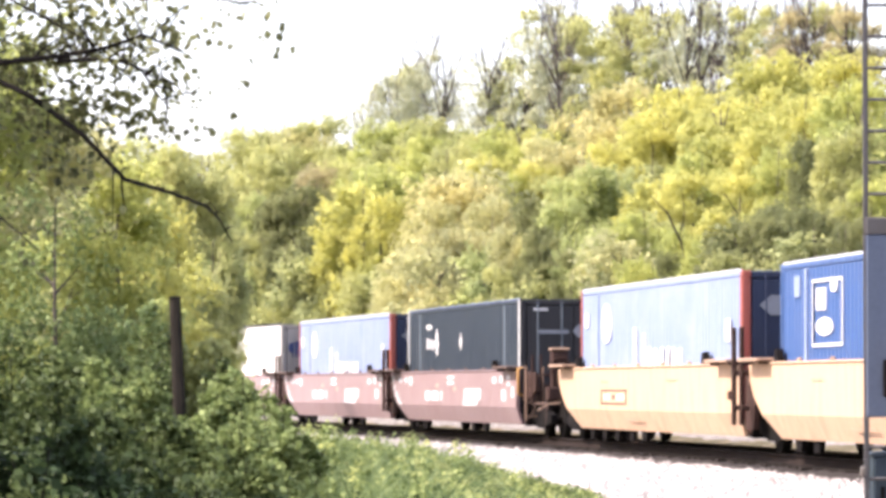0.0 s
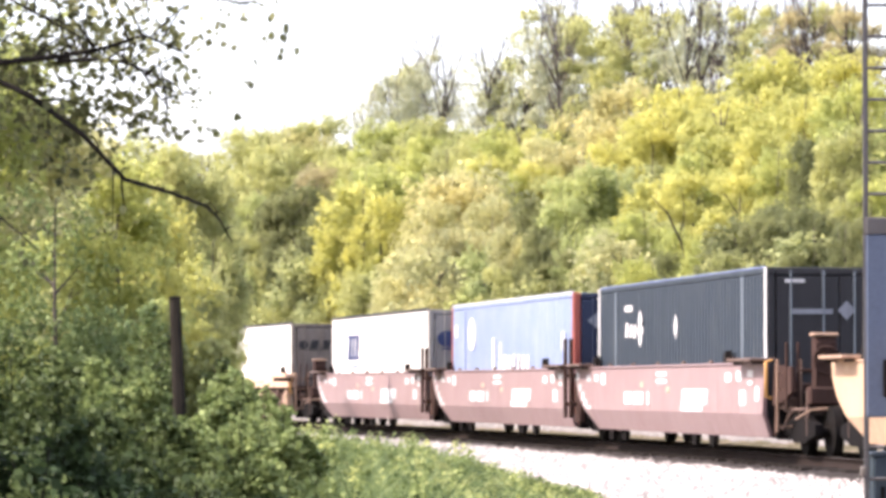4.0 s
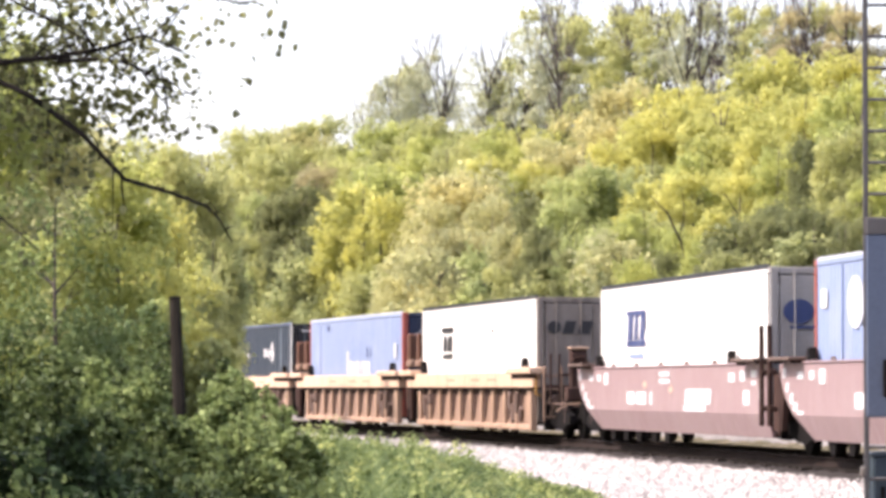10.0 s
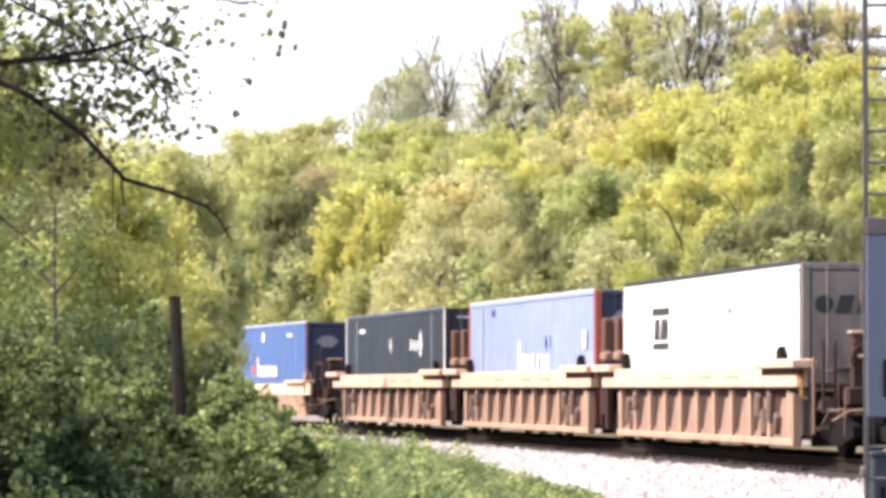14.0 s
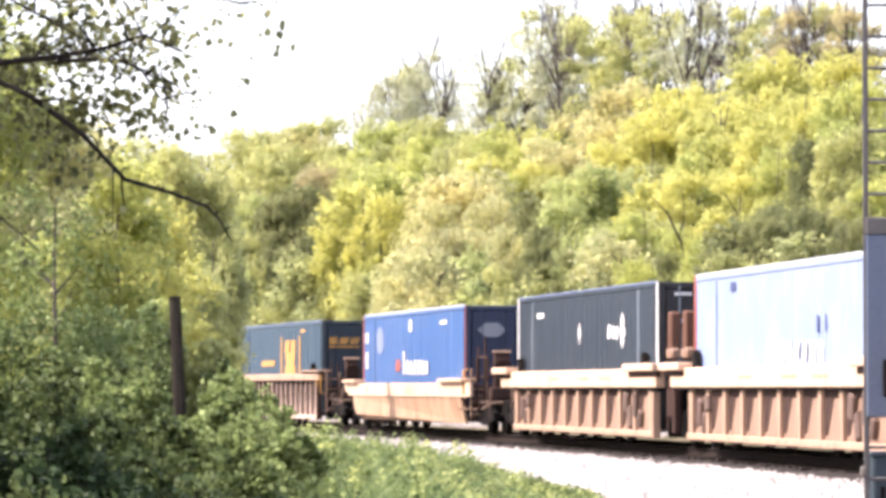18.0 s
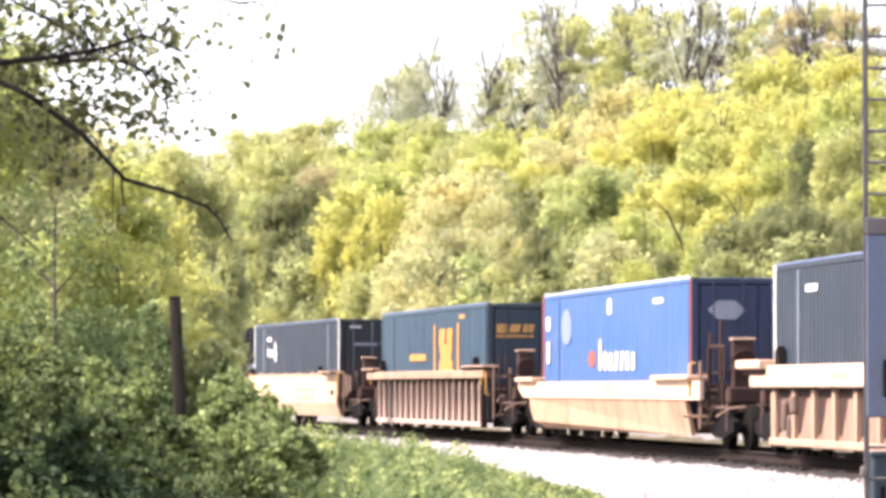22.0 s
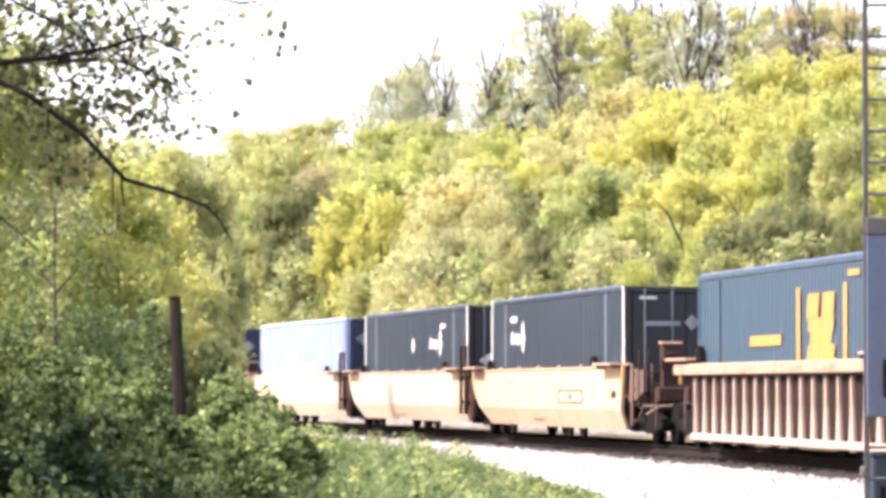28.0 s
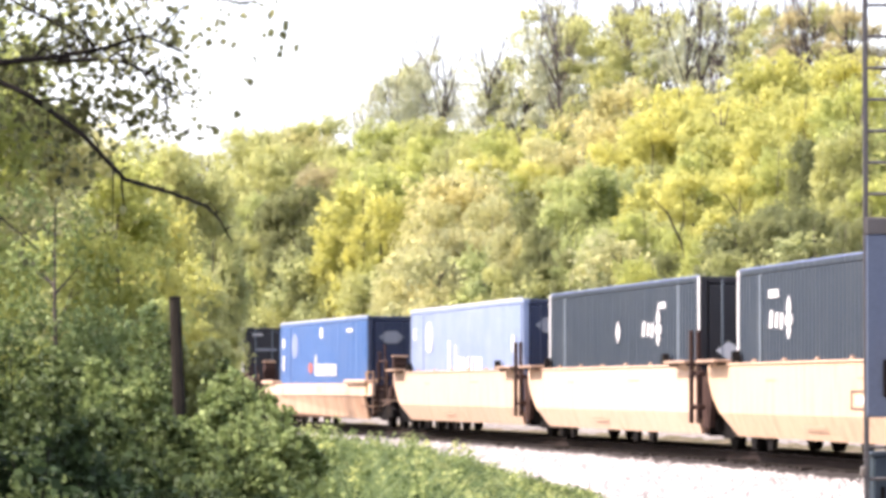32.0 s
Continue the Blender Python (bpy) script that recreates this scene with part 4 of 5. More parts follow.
def crown_mesh(seed, tall, count, lobes=16, leaf=0.066, sparse=False):
    """A ragged crown of radius 1 and height tall: lobes of uneven size, each a cloud of short leafy sprays with gaps between them."""
    rng = np.random.default_rng(seed)
    P, N = [], []
    share = rng.uniform(0.5, 1.5, lobes)
    share /= share.sum()
    for i in range(lobes):
        u = rng.uniform(0, 1)
        z = tall * (0.16 + 0.72 * u)
        reach = math.sqrt(max(0.04, 1 - ((u - 0.38) / 0.70) ** 2))
        a = rng.uniform(0, 2 * math.pi)
        r = reach * (0.35 + 0.55 * rng.uniform(0, 1) ** 0.5)
        c = np.array([r * math.cos(a), r * math.sin(a), z])
        size = rng.uniform(0.30, 0.62) * (0.72 if sparse else 1.0)
        sprays = 16 if sparse else 22
        k = max(3, int(count * share[i] / sprays))
        for _ in range(sprays):
            d = rng.normal(size=3)
            d[2] = abs(d[2]) * 0.9 - 0.25
            d /= np.linalg.norm(d)
            root = c + d * size * rng.uniform(0.25, 0.75)
            way = d + np.array([0, 0, 0.5]) + rng.normal(0, 0.35, 3)
            way /= np.linalg.norm(way)
            t = rng.uniform(0, 1, (k, 1))
            wide = rng.uniform(0.055, 0.12)
            P.append(root + way * t * size * rng.uniform(0.35, 0.75) + rng.normal(0, 1, (k, 3)) * wide * (1.1 - 0.7 * t))
            N.append(np.repeat((d * 0.8 + np.array([0, 0, 0.35]))[None], k, 0))
    P, N = np.concatenate(P), np.concatenate(N)
    V, F = leaves(rng, P, leaf, out=N, small=True)
    return from_arrays("crown", V, F)


def trunk_mesh(seed, tall, limbs=7, thick=0.055, bare=False):
    rng = np.random.default_rng(seed)
    pts = [(0, 0, -0.25)]
    for k in range(1, 7):
        w = 0.13 if bare else 0.035
        pts.append((pts[-1][0] + rng.normal(0, w), pts[-1][1] + rng.normal(0, w), tall * 0.93 * k / 6))
    runs = [(pts, [thick * (1.15 - 0.95 * k / 6) for k in range(7)])]
    for i in range(limbs):
        h = rng.uniform(0.2, 0.85) * tall
        k = min(5, int(h / tall / 0.93 * 6))
        p0 = Vector(pts[k]).lerp(Vector(pts[k + 1]), (h / tall / 0.93 * 6) % 1)
        a, n = rng.uniform(0, 6.28), rng.uniform(0.45, 0.85) if bare else rng.uniform(0.25, 0.45)
        d = Vector((math.cos(a), math.sin(a), rng.uniform(1.1, 3.2) if bare else rng.uniform(0.5, 1.3)))
        n *= rng.uniform(0.4, 0.95) if bare else 1.0
        p1 = p0 + d * n * 0.5 + Vector(rng.normal(0, 0.05, 3))
        p2 = p1 + (d + Vector((0, 0, 0.35))) * n * 0.5
        t = thick * 0.42
        runs.append(([p0, p1, p2], [t, t * 0.6, t * 0.2]))
        for _ in range(4 if bare else 1):
            q = p1.lerp(p2, rng.uniform(0, 0.8))
            e = q + (d + Vector(rng.normal(0, 0.9 if bare else 0.6, 3))) * n * 0.4
            runs.append(([q, q.lerp(e, 0.5) + Vector(rng.normal(0, 0.03, 3)), e], [t * 0.4, t * 0.25, t * 0.1]))
    return tubes("trunk", runs, 6)


SHAPES = (2.6, 3.5, 4.7)
TREE_NAMES = {"yellow": ("yellow-green spring tree", "slope"), "gold": ("golden young-leaved tree", "slope"), "lime": ("lime green tree", "slope"), "pale": ("pale grey-green tree in new leaf", "slope"), "olive": ("olive green tree", "slope"), "leafy": ("mid-green leafy tree", "slope"), "shade": ("dull green tree tinted darker for shadow", "slope"), "tan": ("bronze young-leaved tree", "slope"), "misty": ("grey-green thinly leaved tree", "slope")}
tree_rng = np.random.default_rng(11)


def hill_tree(x, y, top, r, tint, label="", full=True, near=False, thin=False):
    z = float(land(x, y)[0])
    h = top - z
    i = int(np.argmin([abs(math.log(h / r / q)) for q in SHAPES]))
    seed = int(tree_rng.integers(0, 3))
    tall = SHAPES[i]
    t = thing("tree", pose(x, y, z, 0, 0, float(tree_rng.uniform(0, 360))), label or f"{TREE_NAMES[tint][0]} on the wooded slope", "tree", "trees on the slope")
    t.scale = (r, r, h / tall)
    part("trunk", kept(("trunk", i, seed), lambda: trunk_mesh(50 + 7 * i + seed, tall)), BARK, t)
    many, leaf = (1300, 0.056) if thin else (3800, 0.062) if near else (3200, 0.060) if full else (1500, 0.082)
    part("crown", kept(("crown", i, seed, many), lambda: crown_mesh(90 + 7 * i + seed, tall, int(many * tall), int(7 * tall), leaf)), LEAVES[tint], t)


def ridge_tree(x, y, top, tint="pale"):
    z = float(land(x, y)[0])
    h = top - z
    seed = int(tree_rng.integers(0, 4))
    bare = tint == "bare"
    t = thing("tree", pose(x, y, z, 0, 0, float(tree_rng.uniform(0, 360))), "nearly bare tall tree with steep dark limbs on the ridge" if bare else "tall thin-leaved tree with steep limbs on the ridge", "tree", "tall trees on the ridge")
    t.scale = (h / 7.0, h / 7.0, h / 7.0)
    part("trunk", kept(("bare", seed), lambda: trunk_mesh(300 + seed, 7.0, 34, 0.055, True)), DUSKY_BARK if bare else BARK, t)
    count = 1500 if bare else 7400 if x > 2.5 else 5200
    part("crown", kept(("thin", seed, count), lambda: crown_mesh(330 + seed, 7.0, count, 40 if bare else 34, 0.062, True)), LEAVES["misty" if bare else tint], t)


def bare_trunk():
    z = float(land(7.4, 119.8)[0])
    t = thing("leaning_trunk", pose(7.4, 119.8, z), "dark bare trunk that leans out of the wood", "tree trunk")
    part("trunk", tubes("trunk", [([(0.1, 0, -0.2), (0.05, -0.2, 2.6), (-0.12, -0.9, 3.6), (-0.45, -1.6, 4.6), (-0.85, -2.1, 5.4), (-1.35, -2.3, 5.9)], [0.07, 0.06, 0.05, 0.04, 0.03, 0.012])], 8), DUSKY_BARK, t)
    part("limb", tubes("limb", [([(-0.5, -1.7, 4.7), (-0.35, -1.9, 5.4), (-0.45, -2.0, 6.2)], [0.02, 0.015, 0.006])], 6), DUSKY_BARK, t)


# the wood beyond the line
hill_tree(-3.4, 168, 10.2, 1.83, "yellow")
hill_tree(-4.4, 169, 8.1, 1.23, "yellow")
hill_tree(-5.2, 171, 7.0, 1.00, "lime")
hill_tree(-2.5, 166, 9.6, 1.62, "yellow")
hill_tree(0.4, 163, 10.2, 2.10, "gold")
hill_tree(-0.5, 160, 9.0, 1.57, "pale")
hill_tree(1.8, 153, 8.7, 1.41, "pale")
hill_tree(0.3, 150, 7.4, 1.68, "gold")
hill_tree(2.4, 141, 7.1, 1.03, "pale")
hill_tree(3.2, 147, 8.5, 0.82, "shade")
hill_tree(5.2, 143, 9.4, 1.63, "leafy")
hill_tree(4.2, 138, 7.9, 1.20, "leafy")
hill_tree(5.3, 128, 6.6, 1.07, "leafy")
hill_tree(4.1, 129, 5.8, 0.90, "shade")
hill_tree(6.3, 128, 7.1, 1.11, "lime")
hill_tree(7.5, 141, 8.8, 1.30, "yellow")
hill_tree(8.5, 137, 8.8, 1.49, "yellow")
hill_tree(7.1, 119, 6.1, 0.91, "lime")
hill_tree(10.4, 147, 11.9, 2.16, "yellow")
hill_tree(12.9, 154, 14.1, 2.47, "yellow")
hill_tree(14.5, 147, 13.7, 2.16, "yellow")
hill_tree(10.0, 170, 14.4, 2.09, "yellow")
hill_tree(8.2, 180, 15.2, 2.22, "gold")
hill_tree(6.5, 190, 14.4, 2.13, "gold")
hill_tree(8.2, 161, 11.9, 1.91, "yellow")
hill_tree(6.6, 163, 11.4, 1.59, "yellow")
hill_tree(9.4, 128, 8.2, 1.43, "yellow")
hill_tree(10.6, 127, 9.2, 1.24, "lime")
hill_tree(11.3, 123, 9.1, 0.90, "shade")
hill_tree(12.0, 120, 9.3, 1.04, "olive")
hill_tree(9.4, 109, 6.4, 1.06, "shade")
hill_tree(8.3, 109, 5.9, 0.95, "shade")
hill_tree(10.0, 103, 6.3, 0.79, "olive")
hill_tree(7.4, 112, 5.6, 0.75, "lime")
hill_tree(10.9, 103, 6.7, 0.87, "lime")
hill_tree(13.7, 132, 11.6, 1.29, "lime")
hill_tree(-5.5, 234, 15.9, 2.29, "olive")
hill_tree(-3.0, 230, 16.6, 2.57, "lime")
hill_tree(-0.4, 226, 16.5, 2.52, "olive")
hill_tree(2.0, 218, 15.9, 2.44, "lime")
hill_tree(4.2, 208, 15.0, 2.15, "yellow")
hill_tree(5.5, 197, 13.6, 1.65, "pale")
hill_tree(-1.8, 204, 13.4, 2.06, "lime")
hill_tree(0.3, 201, 13.7, 1.85, "olive")
hill_tree(2.2, 187, 12.3, 1.73, "yellow")
hill_tree(4.0, 177, 11.5, 1.53, "yellow")
hill_tree(-4.2, 208, 13.3, 1.75, "olive")
hill_tree(-15.4, 260, 17.0, 2.55, "olive")
hill_tree(-12.7, 256, 18.1, 2.50, "olive")
hill_tree(-9.9, 249, 17.9, 2.44, "olive")
hill_tree(-7.2, 242, 17.9, 2.57, "olive")
hill_tree(-10.2, 230, 14.8, 2.05, "olive")
hill_tree(-6.7, 210, 13.1, 1.82, "tan")
hill_tree(-12.5, 233, 14.1, 2.08, "olive")
hill_tree(-7.1, 194, 11.4, 1.63, "shade")
hill_tree(-5.3, 177, 9.4, 1.14, "shade")
hill_tree(-8.3, 194, 10.4, 1.58, "shade")
hill_tree(-9.9, 207, 11.5, 1.50, "leafy")
hill_tree(-9.6, 192, 8.9, 1.40, "olive")
hill_tree(-7.1, 180, 7.9, 1.21, "shade")
hill_tree(-8.1, 180, 7.1, 1.10, "olive")
hill_tree(-5.8, 169, 6.3, 0.85, "shade")
hill_tree(-3.2, 159, 6.0, 1.07, "olive")
hill_tree(-1.4, 151, 5.9, 1.18, "pale")
hill_tree(1.8, 137, 5.5, 0.96, "olive")
hill_tree(3.2, 131, 5.5, 0.84, "shade")
hill_tree(5.7, 118, 5.2, 0.82, "lime")
hill_tree(7.7, 107, 5.0, 0.75, "olive")
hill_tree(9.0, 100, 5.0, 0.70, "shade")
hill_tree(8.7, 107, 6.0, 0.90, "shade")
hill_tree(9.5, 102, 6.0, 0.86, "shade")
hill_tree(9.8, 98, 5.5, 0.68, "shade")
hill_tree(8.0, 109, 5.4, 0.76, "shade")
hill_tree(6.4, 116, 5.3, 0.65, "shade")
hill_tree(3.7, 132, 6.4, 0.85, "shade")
hill_tree(-11.1, 249, 17.5, 2.16, "olive")
hill_tree(-8.4, 242, 17.5, 2.10, "pale")
hill_tree(-5.6, 176, 8.2, 0.98, "shade")
hill_tree(3.3, 137, 7.0, 0.84, "shade")
hill_tree(4.3, 130, 6.5, 0.95, "leafy")
hill_tree(-1.4, 154, 6.9, 1.29, "pale")
hill_tree(-4.0, 221, 14.8, 2.04, "lime")
hill_tree(-2.4, 219, 15.1, 2.02, "olive")
hill_tree(-1.0, 218, 15.2, 2.01, "lime")
hill_tree(0.9, 212, 15.0, 1.96, "olive")
hill_tree(3.0, 205, 14.3, 1.89, "lime")
hill_tree(4.7, 197, 13.7, 1.70, "pale")
hill_tree(-3.0, 198, 12.3, 1.71, "olive")
hill_tree(-1.0, 195, 12.0, 1.69, "lime")
hill_tree(1.0, 191, 12.4, 1.66, "olive")
hill_tree(2.9, 177, 10.9, 1.44, "lime")
hill_tree(4.6, 171, 10.4, 1.34, "olive")
hill_tree(-5.7, 223, 14.3, 1.87, "olive")
hill_tree(-7.9, 232, 15.5, 1.95, "olive")
hill_tree(-10.1, 238, 16.0, 2.00, "olive")
hill_tree(7.8, 171, 13.2, 1.67, "gold")
hill_tree(8.9, 162, 13.0, 1.58, "yellow")
hill_tree(10.0, 153, 11.6, 1.50, "yellow")
hill_tree(11.7, 150, 12.7, 1.51, "yellow")
hill_tree(12.7, 141, 11.9, 1.42, "yellow")
hill_tree(13.3, 133, 11.4, 1.23, "lime")
hill_tree(9.1, 143, 9.9, 1.32, "lime")
hill_tree(10.7, 136, 10.2, 1.25, "yellow")

# beside the line, this side of it
hill_tree(-9.8, 120, 7.6, 2.16, "lime", near=True)
hill_tree(-7.6, 104, 5.8, 1.46, "lime")
hill_tree(-10.7, 110, 7.6, 2.24, "olive")
hill_tree(-9.2, 90, 4.8, 1.76, "lime", near=True)
hill_tree(-7.1, 84, 3.9, 1.51, "yellow", near=True)
hill_tree(-6.3, 88, 4.2, 1.3, "yellow", near=True)
hill_tree(-6.6, 108, 4.4, 1.0, "olive")
hill_tree(-4.9, 60, 5.1, 1.0, "lime", near=True)
hill_tree(-6.1, 98, 7.5, 1.07, "olive", near=True)
hill_tree(-7.3, 100, 7.8, 1.09, "olive", near=True)
hill_tree(-8.6, 104, 6.8, 1.02, "tan", near=True)
hill_tree(-6.6, 96, 5.9, 0.80, "yellow", near=True)
hill_tree(-6.4, 112, 6.7, 0.81, "olive", near=True)
hill_tree(-5.7, 78, 5.1, 0.63, "yellow", near=True)
hill_tree(-10.2, 112, 6.7, 1.10, "pale", near=True)
hill_tree(-13.3, 130, 7.5, 1.45, "lime", near=True)

# the ridge
hill_tree(-5.5, 251, 19.3, 1.19, "misty", thin=True)
hill_tree(-4.3, 248, 20.2, 1.46, "misty", thin=True)
hill_tree(-2.9, 247, 21.1, 1.52, "misty", thin=True)
hill_tree(-1.6, 247, 22.2, 1.17, "misty", thin=True)
ridge_tree(-4.6, 255, 19.9, "misty")
ridge_tree(-3.4, 257, 21.8, "misty")
ridge_tree(-2.1, 257, 22.8, "olive")
ridge_tree(-1.1, 248, 23.2, "misty")
ridge_tree(-0.2, 240, 21.6, "bare")
ridge_tree(1.0, 249, 21.9, "bare")
ridge_tree(2.1, 234, 21.6, "bare")
ridge_tree(3.3, 242, 21.3, "misty")
ridge_tree(4.0, 234, 21.9, "olive")
ridge_tree(4.7, 226, 22.8, "bare")
ridge_tree(5.6, 233, 24.4, "olive")
ridge_tree(5.9, 223, 22.7, "misty")
ridge_tree(6.9, 229, 24.2, "misty")
ridge_tree(7.4, 218, 22.6, "olive")
ridge_tree(8.4, 222, 22.6, "olive")
ridge_tree(9.2, 222, 23.8, "misty")
ridge_tree(9.8, 214, 22.5, "olive")
ridge_tree(10.8, 217, 23.0, "olive")
ridge_tree(11.2, 210, 21.9, "olive")
ridge_tree(11.2, 203, 21.9, "bare")
ridge_tree(12.6, 212, 22.4, "olive")
ridge_tree(13.0, 207, 21.9, "misty")
ridge_tree(13.1, 200, 21.8, "bare")
ridge_tree(14.4, 206, 22.1, "olive")
ridge_tree(14.7, 198, 20.8, "olive")
ridge_tree(15.7, 202, 21.4, "misty")
ridge_tree(16.3, 200, 21.2, "olive")
ridge_tree(16.3, 189, 20.1, "tan")
ridge_tree(16.6, 184, 19.6, "tan")
ridge_tree(17.5, 184, 19.9, "olive")
ridge_tree(18.3, 185, 19.8, "tan")
ridge_tree(18.2, 178, 19.0, "tan")

hill_tree(-5.9, 47, 6.3, 1.4, "lime", "tall light green tree with gaps in its crown", near=True)
bare_trunk()
hill_tree(-6.4, 58, 6.0, 1.6, "pale", "olive green tree near the thicket", near=True)
hill_tree(-4.45, 46, 3.6, 0.80, "thicket", "slender young tree with sparse fresh leaves", thin=True)
# two unseen trees, added to cast shade on the thicket
hill_tree(-8.0, 36, 5.2, 1.7, "leafy", "leafy green tree added out of view to shade the thicket", near=True)
hill_tree(-7.6, 42, 4.6, 1.5, "leafy", "leafy green tree added out of view to shade the thicket", near=True)


def fill_trees():
    """The wood behind the front trees, kept under the skyline."""
    rng = np.random.default_rng(21)
    for row, (o0, o1, n) in enumerate(((6.4, 8.0, 30), (8.4, 12, 28), (13, 19, 16), (20, 30, 12))):
        for i in range(n):
            s = -250 + 240 * (i + rng.uniform(0, 1)) / n
            x, y, _ = on_line(s, -rng.uniform(o0, o1))
            x, y = float(x), float(y)
            b = x / y
            sky = np.interp(b, [-0.11, -0.054, -0.02, 0.0, 0.03, 0.055, 0.085, 0.11], [0.060, 0.062, 0.067, 0.069, 0.071, 0.080, 0.087, 0.09])
            z = float(land(x, y)[0])
            lim = EYE + y * sky * (0.80 if row > 1 else rng.uniform(0.36, 0.53))
            h = min(lim - z, rng.uniform(7, 11))
            if h < 2.2:
                continue
            if b > 0.045:
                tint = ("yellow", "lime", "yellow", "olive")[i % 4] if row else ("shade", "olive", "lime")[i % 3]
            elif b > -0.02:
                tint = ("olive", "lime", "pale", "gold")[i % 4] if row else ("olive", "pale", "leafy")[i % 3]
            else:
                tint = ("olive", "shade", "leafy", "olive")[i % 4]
            hill_tree(x, y, z + h, float(np.clip(h / 3.6, 0.9, 2.9)), tint, "", False)


fill_trees()


def shrub(x, y, top, r, tint="bush", n=8000, leaf=0.05, label="dense dark green bush, partly darkened for shade in the thicket"):
    """Arching stems, each with leafy side sprays, so that the outline is ragged and light falls between them."""
    z = float(land(x, y)[0])
    h = top - z
    rng = np.random.default_rng(int(abs(x) * 1000 + y * 37) % 100000)
    t = thing("bush", pose(x, y, z), label, "bush", "bushes beside the line")
    P = []
    stems = 15
    for i in range(stems):
        a, l = rng.uniform(0, 6.28), rng.uniform(0.25, 1.0)
        up = h * rng.uniform(0.62, 1.0) * (1.05 - 0.3 * l)
        e = Vector((math.cos(a) * r * l, math.sin(a) * r * l, up))
        m = Vector((e.x * 0.35, e.y * 0.35, up * 0.62))
        if i < 9:
            part("stem", tubes("stem", [([(0, 0, -0.1), tuple(m), tuple(e)], [0.022, 0.013, 0.004])], 5), DARK_BARK, t)
        for _ in range(9):
            u = rng.uniform(0.12, 1.0) ** 0.8
            root = np.array(m) * u * 2 if u < 0.5 else np.array(m.lerp(e, u * 2 - 1))
            way = np.array([rng.normal(0, 1), rng.normal(0, 1), rng.normal(0.35, 0.55)])
            way /= np.linalg.norm(way)
            k = max(2, int(n / stems / 9 * rng.uniform(0.4, 1.6)))
            f = rng.uniform(0, 1, (k, 1))
            long = rng.uniform(0.25, 0.6) * min(r, 0.75)
            sag = np.array([0, 0, -0.25]) * long * f ** 2
            P.append(root + way * f * long + sag + rng.normal(0, 1, (k, 3)) * 0.075 * min(1.0, r + 0.25) * (1.15 - 0.7 * f))
    P = np.concatenate(P)
    P[:, 2] = np.maximum(P[:, 2], 0.02)
    V, F = leaves(rng, P, leaf, 0.55, 1.5)
    part("foliage", from_arrays("foliage", V, F), LEAVES[tint], t)


# the thicket on the camera's side of the line, from the far end to the near
shrub(-6.62, 62, 3.29, 1.20, "olive", 5200, 0.085, "olive green bush at the foot of the trees")
shrub(-5.65, 60, 3.10, 1.00, "olive", 5200, 0.085, "olive green bush at the foot of the trees")
shrub(-4.90, 60, 2.97, 1.00, "olive", 5000, 0.08, "olive green bush at the foot of the trees")
shrub(-4.32, 62, 2.94, 0.80, "lime", 5000, 0.085, "light green sapling behind the thicket")
shrub(-3.64, 60, 2.55, 0.70, "olive", 6000, 0.065, "olive green bush at the foot of the trees")
shrub(-5.19, 52, 2.36, 0.80, "leafy", 5200, 0.075, "mid-green leafy bush at the foot of the trees")
shrub(-4.53, 52, 2.22, 0.55, "bush", 7000, 0.06, "dense dark green bush, partly darkened for shade in the thicket")
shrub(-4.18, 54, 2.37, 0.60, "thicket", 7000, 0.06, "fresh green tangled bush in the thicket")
shrub(-3.56, 50, 2.04, 0.45, "bush", 6000, 0.055, "dense dark green bush, partly darkened for shade in the thicket")
shrub(-2.50, 45, 1.89, 0.25, "bush", 12000, 0.04, "dense dark green bush, partly darkened for shade in the thicket")
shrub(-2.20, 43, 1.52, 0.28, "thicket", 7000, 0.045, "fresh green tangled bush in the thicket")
shrub(-4.64, 44, 1.87, 0.65, "bush", 8000, 0.055, "dense dark green bush, partly darkened for shade in the thicket")
shrub(-4.05, 43, 1.76, 0.60, "bush", 8000, 0.055, "dense dark green bush, partly darkened for shade in the thicket")
shrub(-3.49, 42, 1.66, 0.55, "thicket", 8000, 0.05, "fresh green tangled bush in the thicket")
shrub(-3.16, 42, 1.52, 0.42, "thicket", 8000, 0.05, "fresh green tangled bush in the thicket")
shrub(-2.51, 41, 1.05, 0.40, "thicket", 7000, 0.05, "fresh green tangled bush in the thicket")
shrub(-2.23, 41, 1.33, 0.38, "thicket", 7000, 0.045, "fresh green tangled bush in the thicket")
shrub(-1.86, 40, 1.29, 0.28, "thicket", 7000, 0.045, "fresh green tangled bush in the thicket")
shrub(-3.69, 36, 1.34, 0.60, "bush", 8000, 0.05, "dense dark green bush, partly darkened for shade in the thicket")
shrub(-3.29, 36, 1.31, 0.50, "bush", 7000, 0.05, "dense dark green bush, partly darkened for shade in the thicket")
shrub(-2.89, 36, 1.23, 0.50, "bush", 7000, 0.048, "dense dark green bush, partly darkened for shade in the thicket")
shrub(-2.51, 36, 1.01, 0.42, "bush", 7000, 0.048, "dense dark green bush, partly darkened for shade in the thicket")
shrub(-2.11, 36, 1.06, 0.42, "thicket", 7000, 0.045, "fresh green tangled bush in the thicket")
shrub(-1.77, 36, 1.00, 0.34, "thicket", 6000, 0.042, "fresh green tangled bush in the thicket")
shrub(-1.47, 36, 0.85, 0.26, "thicket", 4500, 0.04, "fresh green tangled bush in the thicket")
# nearest rows: their shade is put into the deep and bush tints
shrub(-2.88, 27, 1.03, 0.42, "deep", 6000, 0.045, "low bush tinted very dark for shade under the thicket")
